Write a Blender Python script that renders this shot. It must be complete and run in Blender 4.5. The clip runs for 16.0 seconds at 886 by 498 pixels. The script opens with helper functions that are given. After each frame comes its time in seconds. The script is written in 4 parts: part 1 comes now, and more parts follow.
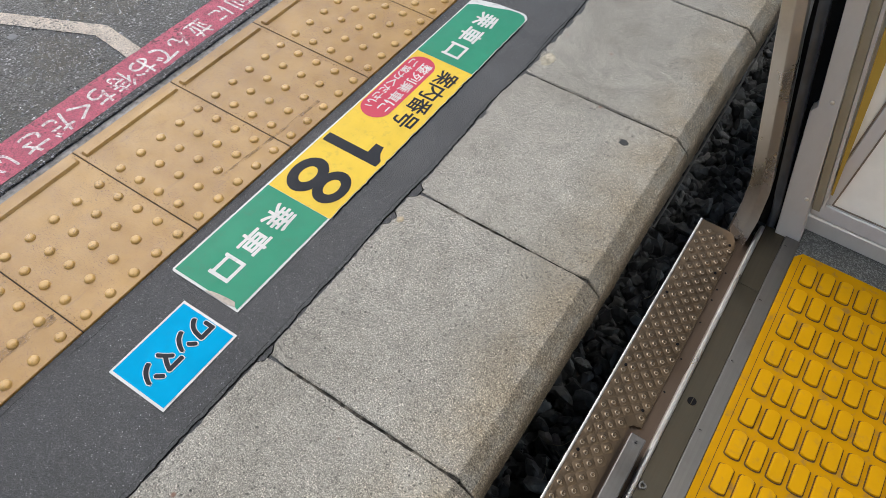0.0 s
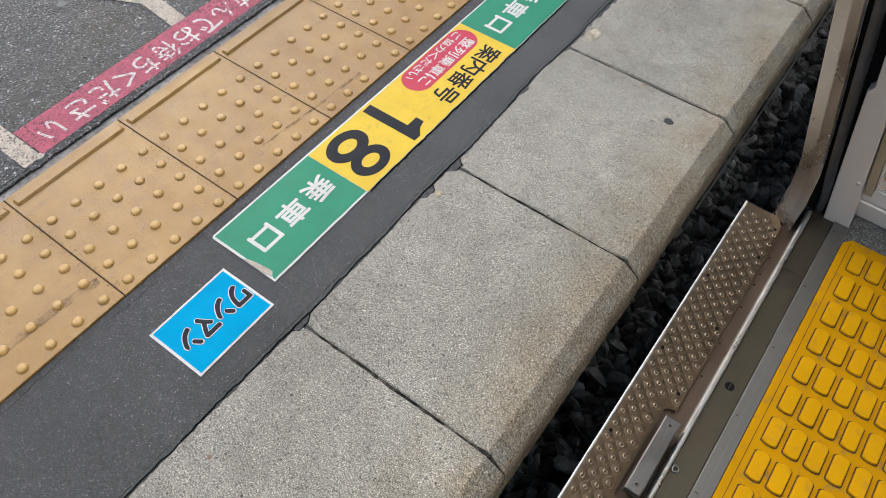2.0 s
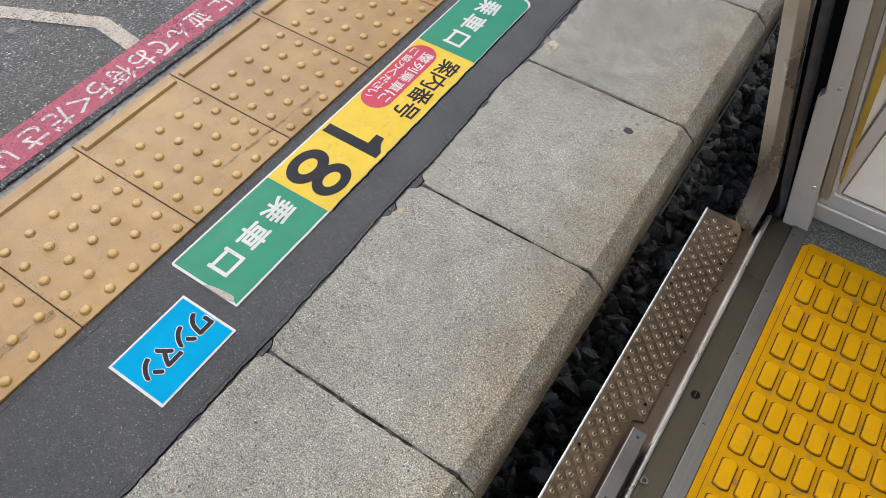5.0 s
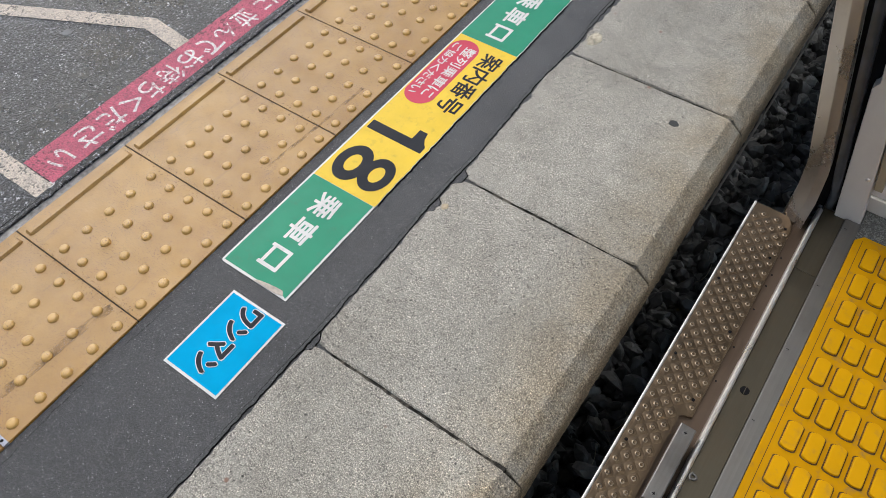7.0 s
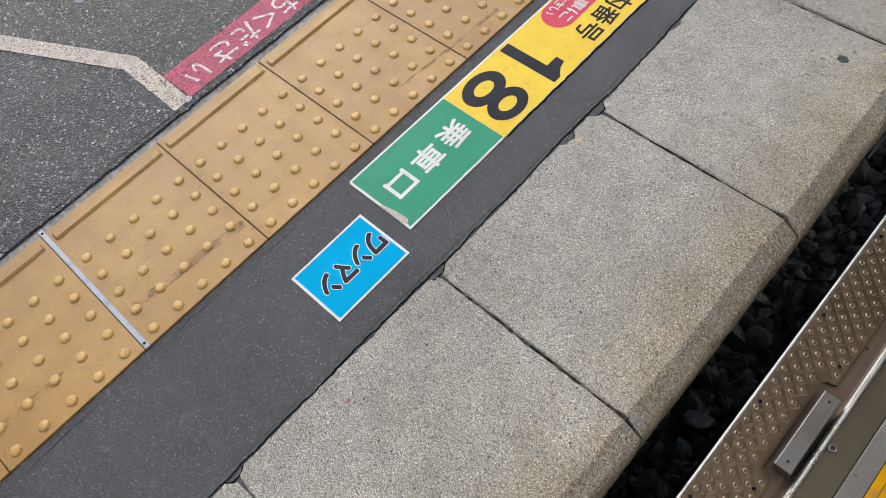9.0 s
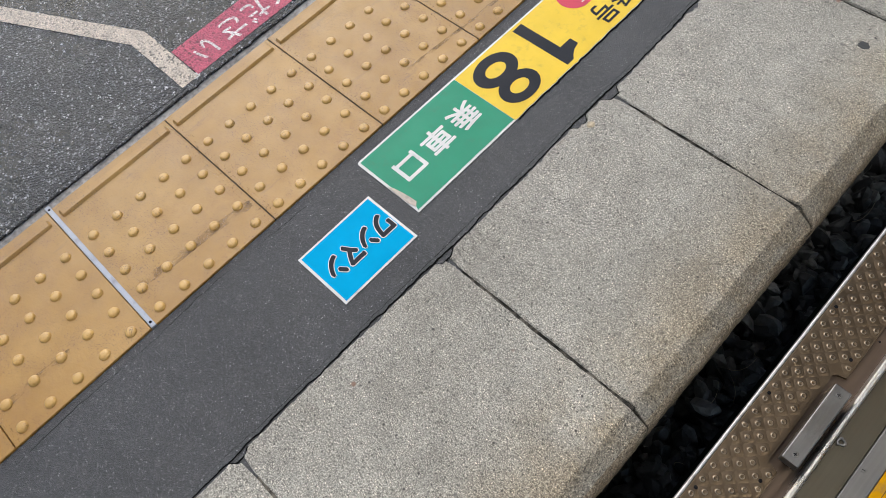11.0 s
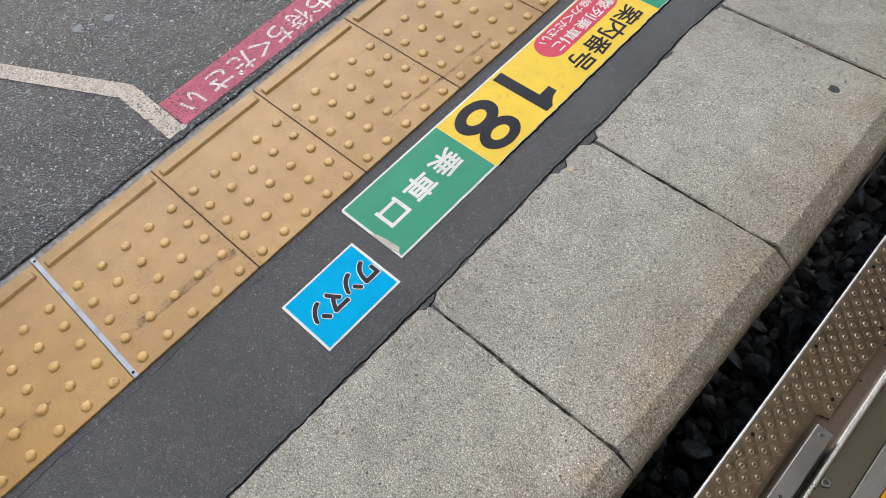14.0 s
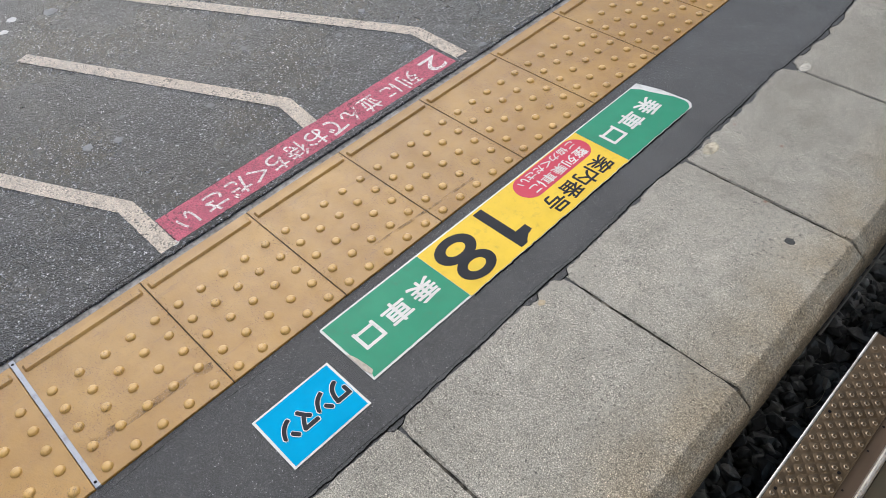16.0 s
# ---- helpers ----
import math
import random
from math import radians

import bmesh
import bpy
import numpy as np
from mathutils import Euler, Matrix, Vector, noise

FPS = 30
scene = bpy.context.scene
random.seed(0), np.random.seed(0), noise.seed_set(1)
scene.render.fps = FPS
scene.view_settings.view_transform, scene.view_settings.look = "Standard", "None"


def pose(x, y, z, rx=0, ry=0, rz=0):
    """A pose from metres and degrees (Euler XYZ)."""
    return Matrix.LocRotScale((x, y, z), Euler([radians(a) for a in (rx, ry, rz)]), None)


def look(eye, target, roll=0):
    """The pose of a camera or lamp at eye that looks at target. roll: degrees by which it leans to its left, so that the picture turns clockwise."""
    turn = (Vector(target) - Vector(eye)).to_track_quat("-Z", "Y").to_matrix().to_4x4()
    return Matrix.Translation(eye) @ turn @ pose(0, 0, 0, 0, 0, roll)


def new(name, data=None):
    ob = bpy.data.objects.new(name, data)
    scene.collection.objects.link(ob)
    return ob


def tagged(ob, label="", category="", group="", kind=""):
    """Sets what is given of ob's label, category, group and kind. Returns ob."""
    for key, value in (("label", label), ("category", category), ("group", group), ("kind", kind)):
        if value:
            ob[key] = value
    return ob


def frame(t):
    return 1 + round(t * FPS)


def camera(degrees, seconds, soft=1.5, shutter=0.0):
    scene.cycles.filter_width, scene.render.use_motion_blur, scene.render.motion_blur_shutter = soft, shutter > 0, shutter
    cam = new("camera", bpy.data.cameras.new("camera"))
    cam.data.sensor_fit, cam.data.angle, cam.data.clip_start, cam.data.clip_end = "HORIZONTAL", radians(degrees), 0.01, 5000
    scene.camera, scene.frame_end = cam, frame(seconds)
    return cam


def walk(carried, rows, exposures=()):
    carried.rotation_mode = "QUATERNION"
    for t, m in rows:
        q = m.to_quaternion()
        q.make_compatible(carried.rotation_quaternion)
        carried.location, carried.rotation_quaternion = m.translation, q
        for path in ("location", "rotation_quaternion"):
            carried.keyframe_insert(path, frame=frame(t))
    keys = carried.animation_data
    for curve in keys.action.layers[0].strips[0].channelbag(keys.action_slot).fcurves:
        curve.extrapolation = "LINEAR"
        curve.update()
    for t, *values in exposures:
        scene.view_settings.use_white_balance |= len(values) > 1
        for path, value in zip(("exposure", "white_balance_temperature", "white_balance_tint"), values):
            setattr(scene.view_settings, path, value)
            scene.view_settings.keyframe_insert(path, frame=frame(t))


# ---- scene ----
cam = camera(63.2, 16.0, soft=0.7)
PATH = [
    (0, (0.917, 0.076, 1.212), (0.305, 1.105, -0.39), 3.3),
    (0.5, (0.919, 0.077, 1.206), (0.291, 1.069, -0.413), 2.7),
    (1, (0.914, 0.073, 1.201), (0.272, 1.031, -0.434), 2.6),
    (1.5, (0.915, 0.071, 1.201), (0.259, 1.011, -0.438), 2.2),
    (2, (0.915, 0.073, 1.202), (0.251, 1.007, -0.437), 1.2),
    (2.5, (0.913, 0.088, 1.212), (0.261, 1.039, -0.422), 0.8),
    (3, (0.924, 0.087, 1.21), (0.285, 1.068, -0.411), 0.5),
    (3.5, (0.922, 0.095, 1.207), (0.303, 1.084, -0.417), 0.6),
    (5.8, (0.93, 0.107, 1.206), (0.301, 1.089, -0.419), 1.8),
    (6, (0.93, 0.104, 1.213), (0.288, 1.077, -0.412), 0.9),
    (6.5, (0.927, 0.102, 1.215), (0.253, 1.052, -0.411), -0.9),
    (7, (0.915, 0.095, 1.216), (0.216, 1.009, -0.419), -2.7),
    (7.5, (0.887, 0.101, 1.213), (0.179, 0.948, -0.455), -4.6),
    (8, (0.866, 0.101, 1.205), (0.138, 0.856, -0.498), -7.2),
    (8.5, (0.84, 0.101, 1.198), (0.076, 0.754, -0.531), -10.4),
    (9, (0.85, 0.096, 1.197), (0.04, 0.687, -0.534), -12.9),
    (9.2, (0.838, 0.095, 1.194), (0.037, 0.673, -0.546), -12.9),
    (11.5, (0.839, 0.106, 1.188), (0.049, 0.638, -0.571), -13.8),
    (12, (0.839, 0.105, 1.185), (0.057, 0.626, -0.581), -14.3),
    (12.5, (0.846, 0.117, 1.183), (0.066, 0.618, -0.589), -15.3),
    (13, (0.843, 0.115, 1.183), (0.065, 0.6, -0.594), -16.3),
    (13.5, (0.849, 0.123, 1.191), (0.048, 0.646, -0.565), -15.4),
    (14, (0.858, 0.121, 1.198), (0.009, 0.748, -0.5), -12.5),
    (14.5, (0.878, 0.128, 1.214), (-0.026, 0.847, -0.419), -10.2),
    (15, (0.894, 0.113, 1.23), (-0.056, 0.913, -0.337), -8.1),
    (15.5, (0.91, 0.116, 1.235), (-0.083, 0.955, -0.285), -7.2),
    (16, (0.912, 0.109, 1.236), (-0.104, 0.984, -0.247), -6.0),
]
walk(cam, [(t, look(eye, target, roll)) for t, eye, target, roll in PATH])

# ---------------------------------------------------------------- light
world = bpy.data.worlds.new("sky")
scene.world = world
world.use_nodes = True
wn, wl = world.node_tree.nodes, world.node_tree.links
sky = wn.new("ShaderNodeTexSky")
sky.sky_type, sky.sun_disc = "NISHITA", False
sky.sun_elevation, sky.sun_rotation = radians(43), radians(-70)
sky.air_density, sky.dust_density = 1.0, 1.5
wn["Background"].inputs["Strength"].default_value = 0.14
wl.new(sky.outputs["Color"], wn["Background"].inputs["Color"])
sun = bpy.data.lights.new("sun", "SUN")
sun.energy, sun.angle, sun.color = 1.75, radians(55), (1.0, 0.965, 0.92)
sun_ob = new("sun", sun)
sun_ob.matrix_world = look((-7.4, 3.5, 7.2), (0, 0.8, 0))
scene.view_settings.exposure = 0.33


# ---------------------------------------------------------------- materials
class Nodes:
    """A short way to wire one material."""

    def __init__(self, name, rough=0.6, metal=0.0, spec=0.5):
        self.mat = bpy.data.materials.new(name)
        self.mat.use_nodes = True
        self.tree = self.mat.node_tree
        self.bsdf = self.tree.nodes["Principled BSDF"]
        self.bsdf.inputs["Roughness"].default_value = rough
        self.bsdf.inputs["Metallic"].default_value = metal
        self.bsdf.inputs["Specular IOR Level"].default_value = spec
        self.place = self.add("ShaderNodeNewGeometry").outputs["Position"]

    def add(self, kind):
        return self.tree.nodes.new(kind)

    def link(self, a, b):
        self.tree.links.new(a, b)

    def stretch(self, sx, sy, sz):
        n = self.add("ShaderNodeMapping")
        n.inputs["Scale"].default_value = (sx, sy, sz)
        self.link(self.place, n.inputs["Vector"])
        return n.outputs["Vector"]

    def noise(self, scale, detail=4.0, rough=0.6, where=None):
        n = self.add("ShaderNodeTexNoise")
        n.inputs["Scale"].default_value, n.inputs["Detail"].default_value = scale, detail
        n.inputs["Roughness"].default_value = rough
        self.link(where or self.place, n.inputs["Vector"])
        return n.outputs["Fac"]

    def grains(self, scale, output="Color"):
        n = self.add("ShaderNodeTexVoronoi")
        n.inputs["Scale"].default_value = scale
        self.link(self.place, n.inputs["Vector"])
        if output == "Color":
            s = self.add("ShaderNodeSeparateColor")
            self.link(n.outputs["Color"], s.inputs["Color"])
            return s.outputs["Red"]
        return n.outputs[output]

    def pebbles(self, scale):
        """Heights of rounded grains."""
        return self.ramp(self.grains(scale, "Distance"), (0.0, 1.0), (0.75, 0.0))

    def ramp(self, fac, *stops):
        n = self.add("ShaderNodeValToRGB")
        e = n.color_ramp.elements
        while len(e) < len(stops):
            e.new(0.5)
        for el, (at, c) in zip(e, stops):
            el.position = at
            el.color = (*c, 1) if isinstance(c, tuple) else (c, c, c, 1)
        self.link(fac, n.inputs["Fac"])
        return n.outputs["Color"]

    def mix(self, fac, a, b, how="MIX"):
        n = self.add("ShaderNodeMix")
        n.data_type, n.blend_type = "RGBA", how
        for value, socket in ((fac, n.inputs["Factor"]), (a, n.inputs["A"]), (b, n.inputs["B"])):
            if isinstance(value, bpy.types.NodeSocket):
                self.link(value, socket)
            elif isinstance(value, tuple):
                socket.default_value = (*value, 1)
            else:
                socket.default_value = value
        return n.outputs["Result"]

    def piece(self, spread):
        """A brightness of its own for each piece."""
        info = self.add("ShaderNodeObjectInfo").outputs["Random"]
        return self.ramp(info, (0.0, 1.0 - spread), (1.0, 1.0 + spread * 0.3))

    def colour(self, c):
        if isinstance(c, tuple):
            self.bsdf.inputs["Base Color"].default_value = (*c, 1)
        else:
            self.link(c, self.bsdf.inputs["Base Color"])

    def rough(self, fac, low, high):
        self.link(self.ramp(fac, (0.3, low), (0.7, high)), self.bsdf.inputs["Roughness"])

    def bump(self, height, distance, strength=1.0):
        n = self.add("ShaderNodeBump")
        n.inputs["Strength"].default_value, n.inputs["Distance"].default_value = strength, distance
        self.link(height, n.inputs["Height"])
        old = self.bsdf.inputs["Normal"].links
        if old:
            self.link(old[0].from_socket, n.inputs["Normal"])
        self.link(n.outputs["Normal"], self.bsdf.inputs["Normal"])


def make_old_asphalt():
    m = Nodes("old_asphalt", 0.4, 0.0, 0.72)
    g = m.ramp(m.grains(260), (0.0, 0.006), (0.45, 0.015), (0.78, 0.034), (0.92, 0.075), (1.0, 0.16))
    gap = m.ramp(m.grains(260, "Distance"), (0.30, 1.2), (0.62, 0.30))
    fine = m.mix(1.0, m.ramp(m.noise(520, 3, 0.85), (0.36, 0.30), (0.64, 1.9)), gap, "MULTIPLY")
    wear = m.ramp(m.noise(2.2, 6, 0.6), (0.36, 0.55), (0.64, 1.55))
    c = m.mix(1.0, m.mix(1.0, g, fine, "MULTIPLY"), wear, "MULTIPLY")
    # pale stone chips in three sizes
    for size, share, reach, most in ((80, 0.86, 0.32, 0.85), (125, 0.76, 0.38, 0.95), (230, 0.78, 0.46, 1.0)):
        chip = m.ramp(m.grains(size, "Distance"), (reach * 0.6, 1.0), (reach, 0.0))
        pick = m.ramp(m.grains(size), (share, 0.0), (share + 0.03, most))
        c = m.mix(m.mix(1.0, chip, pick, "MULTIPLY"), c, m.ramp(m.noise(60, 3), (0.32, (0.10, 0.10, 0.105)), (0.5, (0.30, 0.30, 0.29)), (0.66, (0.74, 0.72, 0.68))))
    gum = m.ramp(m.grains(5.5, "Distance"), (0.10, 1.0), (0.13, 0.0))
    pick = m.ramp(m.grains(5.5), (0.55, 0.0), (0.58, 1.0))
    c = m.mix(m.mix(1.0, m.mix(1.0, gum, pick, "MULTIPLY"), (0.4, 0.4, 0.4), "MULTIPLY"), c, (0.14, 0.15, 0.16))
    m.colour(m.mix(1.0, c, (0.97, 0.975, 1.10), "MULTIPLY"))
    m.rough(m.noise(2.6, 5), 0.17, 0.40)
    m.bump(m.pebbles(230), 0.0036, 1.0)
    m.bump(m.noise(120, 4, 0.8), 0.0040, 0.8)
    m.bump(m.noise(4.5, 3), 0.05, 0.4)
    return m.mat


def make_sealed_asphalt():
    m = Nodes("sealed_asphalt", 0.5)
    g = m.ramp(m.grains(620), (0.0, 0.029), (0.6, 0.049), (0.92, 0.070), (0.985, 0.12), (1.0, 0.32))
    base = m.mix(1.0, g, m.ramp(m.noise(700, 3, 0.8), (0.34, 0.70), (0.66, 1.35)), "MULTIPLY")
    wear = m.ramp(m.noise(4.0, 7, 0.65), (0.3, 0.78), (0.7, 1.28))
    c = m.mix(1.0, base, wear, "MULTIPLY")
    dust = m.ramp(m.noise(26, 6, 0.75), (0.56, 0.0), (0.74, 0.16))
    c = m.mix(dust, c, (0.17, 0.16, 0.15))
    glint = m.ramp(m.grains(150, "Distance"), (0.10, 1.0), (0.16, 0.0))
    pick = m.ramp(m.grains(150), (0.90, 0.0), (0.93, 0.7))
    c = m.mix(m.mix(1.0, glint, pick, "MULTIPLY"), c, (0.34, 0.33, 0.31))
    m.colour(m.mix(1.0, c, (1.0, 1.0, 1.02), "MULTIPLY"))
    m.rough(m.noise(7.0, 5), 0.42, 0.58)
    m.bump(m.pebbles(520), 0.0013, 0.9)
    m.bump(m.noise(14, 3), 0.003, 0.4)
    return m.mat


def make_slab():
    m = Nodes("washed_concrete", 0.8, spec=0.4)
    g = m.ramp(m.noise(400, 2, 0.9), (0.31, (0.095, 0.092, 0.083)), (0.43, (0.275, 0.268, 0.247)), (0.55, (0.47, 0.46, 0.424)), (0.67, (0.92, 0.90, 0.83)))
    fine = m.ramp(m.grains(330), (0.0, 0.55), (0.18, 0.93), (0.82, 1.08), (1.0, 1.48))
    c = m.mix(1.0, g, fine, "MULTIPLY")
    stain = m.ramp(m.noise(3.4, 7, 0.65), (0.35, (0.82, 0.81, 0.79)), (0.65, (1.08, 1.08, 1.07)))
    c = m.mix(1.0, c, stain, "MULTIPLY")
    cloud = m.ramp(m.noise(17, 5, 0.7), (0.35, 0.90), (0.65, 1.07))
    c = m.mix(1.0, c, cloud, "MULTIPLY")
    # sparse pits, pale stones and brick-red stones
    for size, share, reach, tone, most in ((70, 0.93, 0.20, (0.055, 0.053, 0.05), 0.9), (135, 0.88, 0.30, (0.075, 0.072, 0.066), 0.8),
                                           (48, 0.93, 0.17, (0.66, 0.64, 0.59), 0.55), (30, 0.965, 0.17, (0.28, 0.15, 0.11), 0.8), (40, 0.95, 0.20, (0.13, 0.13, 0.13), 0.6)):
        spot = m.ramp(m.grains(size, "Distance"), (reach * 0.6, 1.0), (reach, 0.0))
        pick = m.ramp(m.grains(size), (share, 0.0), (share + 0.005, most))
        c = m.mix(m.mix(1.0, spot, pick, "MULTIPLY"), c, tone)
    c = m.mix(1.0, c, m.piece(0.06), "MULTIPLY")
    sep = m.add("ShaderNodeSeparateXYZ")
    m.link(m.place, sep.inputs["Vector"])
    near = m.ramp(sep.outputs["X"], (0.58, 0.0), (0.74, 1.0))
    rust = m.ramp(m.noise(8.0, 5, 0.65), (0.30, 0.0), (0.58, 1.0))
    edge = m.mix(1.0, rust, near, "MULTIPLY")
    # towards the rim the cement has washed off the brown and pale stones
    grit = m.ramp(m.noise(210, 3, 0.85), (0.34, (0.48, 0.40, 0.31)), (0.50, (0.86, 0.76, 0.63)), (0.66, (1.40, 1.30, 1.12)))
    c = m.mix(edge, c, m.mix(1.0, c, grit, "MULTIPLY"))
    m.colour(m.mix(1.0, c, (0.875, 0.845, 0.795), "MULTIPLY"))
    m.bump(m.noise(360, 3, 0.85), 0.0024, 1.0)
    m.bump(m.noise(60, 4, 0.7), 0.0020, 0.5)
    return m.mat


def make_slab_edge():
    m = Nodes("stained_concrete", 0.9, spec=0.25)
    g = m.ramp(m.noise(260, 3, 0.85), (0.33, (0.06, 0.050, 0.037)), (0.5, (0.29, 0.245, 0.185)), (0.66, (0.72, 0.63, 0.50)))
    stain = m.ramp(m.noise(12, 6, 0.7), (0.3, (0.58, 0.53, 0.46)), (0.7, (1.1, 1.08, 1.03)))
    c = m.mix(1.0, g, stain, "MULTIPLY")
    rust = m.ramp(m.noise(26.0, 3), (0.66, 0.0), (0.76, 0.6))
    m.colour(m.mix(rust, c, (0.16, 0.075, 0.05)))
    m.bump(m.noise(240, 4, 0.75), 0.003, 1.0)
    m.bump(m.noise(40, 4, 0.7), 0.004, 0.6)
    return m.mat


def make_tile(name, low, high, amount, gloss=0.0):
    m = Nodes(name, 0.4, 0.0, 0.5)
    base = m.ramp(m.noise(4.5, 6, 0.6), (0.32, low), (0.68, high))
    dirt = m.ramp(m.noise(13, 8, 0.75), (0.47, 0.0), (0.72, 0.65 * amount))
    c = m.mix(dirt, base, (0.28, 0.135, 0.036))
    near = m.ramp(m.noise(6.5, 5, 0.65), (0.42, 0.0), (0.58, 1.0))
    for size, low_at, most in ((300, 0.58, 0.9), (140, 0.64, 0.75)):
        specks = m.ramp(m.noise(size, 3, 0.8), (low_at, 0.0), (low_at + 0.04, most))
        c = m.mix(m.mix(1.0, specks, near, "MULTIPLY"), c, (0.085, 0.05, 0.025))
    scuff = m.ramp(m.noise(9, 5, 0.65, m.stretch(3.6, 0.55, 1.0)), (0.62, 0.0), (0.69, 0.4))
    c = m.mix(scuff, c, (0.20, 0.115, 0.05))
    m.colour(m.mix(1.0, c, m.piece(0.07), "MULTIPLY"))
    m.rough(m.noise(22, 5), 0.30 - gloss, 0.52 - gloss)
    m.bump(m.noise(180, 3), 0.0005, 0.5)
    m.bump(m.noise(45, 3), 0.0012, 0.3)
    return m.mat


def make_paint(name, colour, ground, wear_at, rough=0.6, grain=210):
    """Road paint on coarse ground, worn off the grains."""
    m = Nodes(name, rough)
    tone = m.ramp(m.noise(30, 5), (0.3, 0.8), (0.7, 1.15))
    grit = m.ramp(m.noise(300, 3, 0.85), (0.34, 0.62), (0.66, 1.45))
    c = m.mix(1.0, m.mix(1.0, colour, tone, "MULTIPLY"), grit, "MULTIPLY")
    hole = m.ramp(m.grains(grain), (wear_at, 0.0), (wear_at + 0.04, 1.0))
    patch = m.ramp(m.noise(8, 6), (0.38, 0.25), (0.60, 1.0))
    m.colour(m.mix(m.mix(1.0, hole, patch, "MULTIPLY"), c, ground))
    m.bump(m.pebbles(grain), 0.0022, 1.0)
    m.bump(m.noise(360, 3, 0.8), 0.0015, 0.8)
    return m.mat


def make_print(name, colour, rough=0.45, dirt=0.35, spec=0.22):
    """Printed vinyl with scuffs."""
    m = Nodes(name, rough, 0.0, spec)
    tone = m.ramp(m.noise(9, 5), (0.3, 0.90), (0.7, 1.06))
    c = m.mix(1.0, colour, tone, "MULTIPLY")
    grime = m.ramp(m.noise(38, 7, 0.7), (0.55, 0.0), (0.8, dirt))
    m.colour(m.mix(grime, c, (0.09, 0.085, 0.075)))
    m.rough(m.noise(25, 4), rough - 0.06, rough + 0.16)
    m.bump(m.noise(420, 3), 0.0005, 0.5)
    m.bump(m.noise(20, 3), 0.0012, 0.35)
    return m.mat


def make_metal(name, colour, rough, along="y", grime=0.4, metal=1.0, dirt=(0.10, 0.075, 0.05)):
    m = Nodes(name, rough, metal)
    brushed = m.stretch(260, 5, 260) if along == "y" else m.stretch(40, 40, 9)
    tone = m.ramp(m.noise(1.0, 4, 0.6, brushed), (0.3, 0.93 if along == "y" else 0.95), (0.7, 1.04 if along == "y" else 1.03))
    c = m.mix(1.0, colour, tone, "MULTIPLY")
    spots = m.ramp(m.noise(17, 7, 0.7), (0.5, 0.0), (0.78, grime))
    m.colour(m.mix(spots, c, dirt))
    m.rough(m.noise(11, 5), rough - 0.08, rough + 0.14)
    m.bump(m.noise(1.0, 3, 0.6, brushed), 0.0003, 0.4)
    return m.mat


def make_scuff(name, colour, scale, low, high, most, along=(1.5, 0.6, 1.0)):
    """Smeared dirt: broken up and partly see-through."""
    m = Nodes(name, 0.6)
    m.colour(colour)
    streak = m.ramp(m.noise(scale, 6, 0.75, m.stretch(*along)), (low, 0.0), (high, most))
    m.link(streak, m.bsdf.inputs["Alpha"])
    return m.mat


def make_plain(name, colour, rough=0.5, scale=60.0, amount=0.12, bump=0.0003, spec=0.5):
    m = Nodes(name, rough, 0.0, spec)
    tone = m.ramp(m.noise(scale, 5), (0.3, 1.0 - amount), (0.7, 1.0 + amount))
    big = m.ramp(m.noise(scale * 0.1, 5), (0.3, 1.0 - amount), (0.7, 1.0 + amount * 0.6))
    m.colour(m.mix(1.0, m.mix(1.0, colour, tone, "MULTIPLY"), big, "MULTIPLY"))
    m.rough(m.noise(scale * 0.5, 4), max(0.05, rough - 0.1), min(1.0, rough + 0.12))
    m.bump(m.noise(scale * 5, 3), bump, 0.6)
    return m.mat


def make_stone():
    m = Nodes("crushed_stone", 0.5)
    isl = m.add("ShaderNodeNewGeometry").outputs["Random Per Island"]
    tone = m.ramp(isl, (0.0, (0.022, 0.023, 0.025)), (0.6, (0.058, 0.061, 0.066)), (0.95, (0.16, 0.163, 0.168)), (1.0, (0.27, 0.265, 0.255)))
    m.colour(m.mix(1.0, tone, m.ramp(m.noise(70, 5), (0.3, 0.65), (0.7, 1.25)), "MULTIPLY"))
    m.bump(m.noise(160, 4), 0.002, 0.7)
    return m.mat


def make_floor():
    m = Nodes("speckled_vinyl", 0.45)
    g = m.ramp(m.grains(420), (0.0, 0.038), (0.6, 0.078), (0.9, 0.17))
    m.colour(m.mix(1.0, m.mix(1.0, g, (0.95, 1.0, 0.98), "MULTIPLY"), m.ramp(m.noise(12, 5), (0.3, 0.8), (0.7, 1.2)), "MULTIPLY"))
    return m.mat


def make_joint_fill():
    m = Nodes("gritty_joint_dirt", 0.95, spec=0.1)
    m.colour(m.ramp(m.noise(34, 6, 0.75), (0.38, (0.010, 0.010, 0.009)), (0.50, (0.050, 0.046, 0.040)), (0.62, (0.20, 0.18, 0.15))))
    m.bump(m.noise(300, 3, 0.8), 0.003, 1.0)
    return m.mat


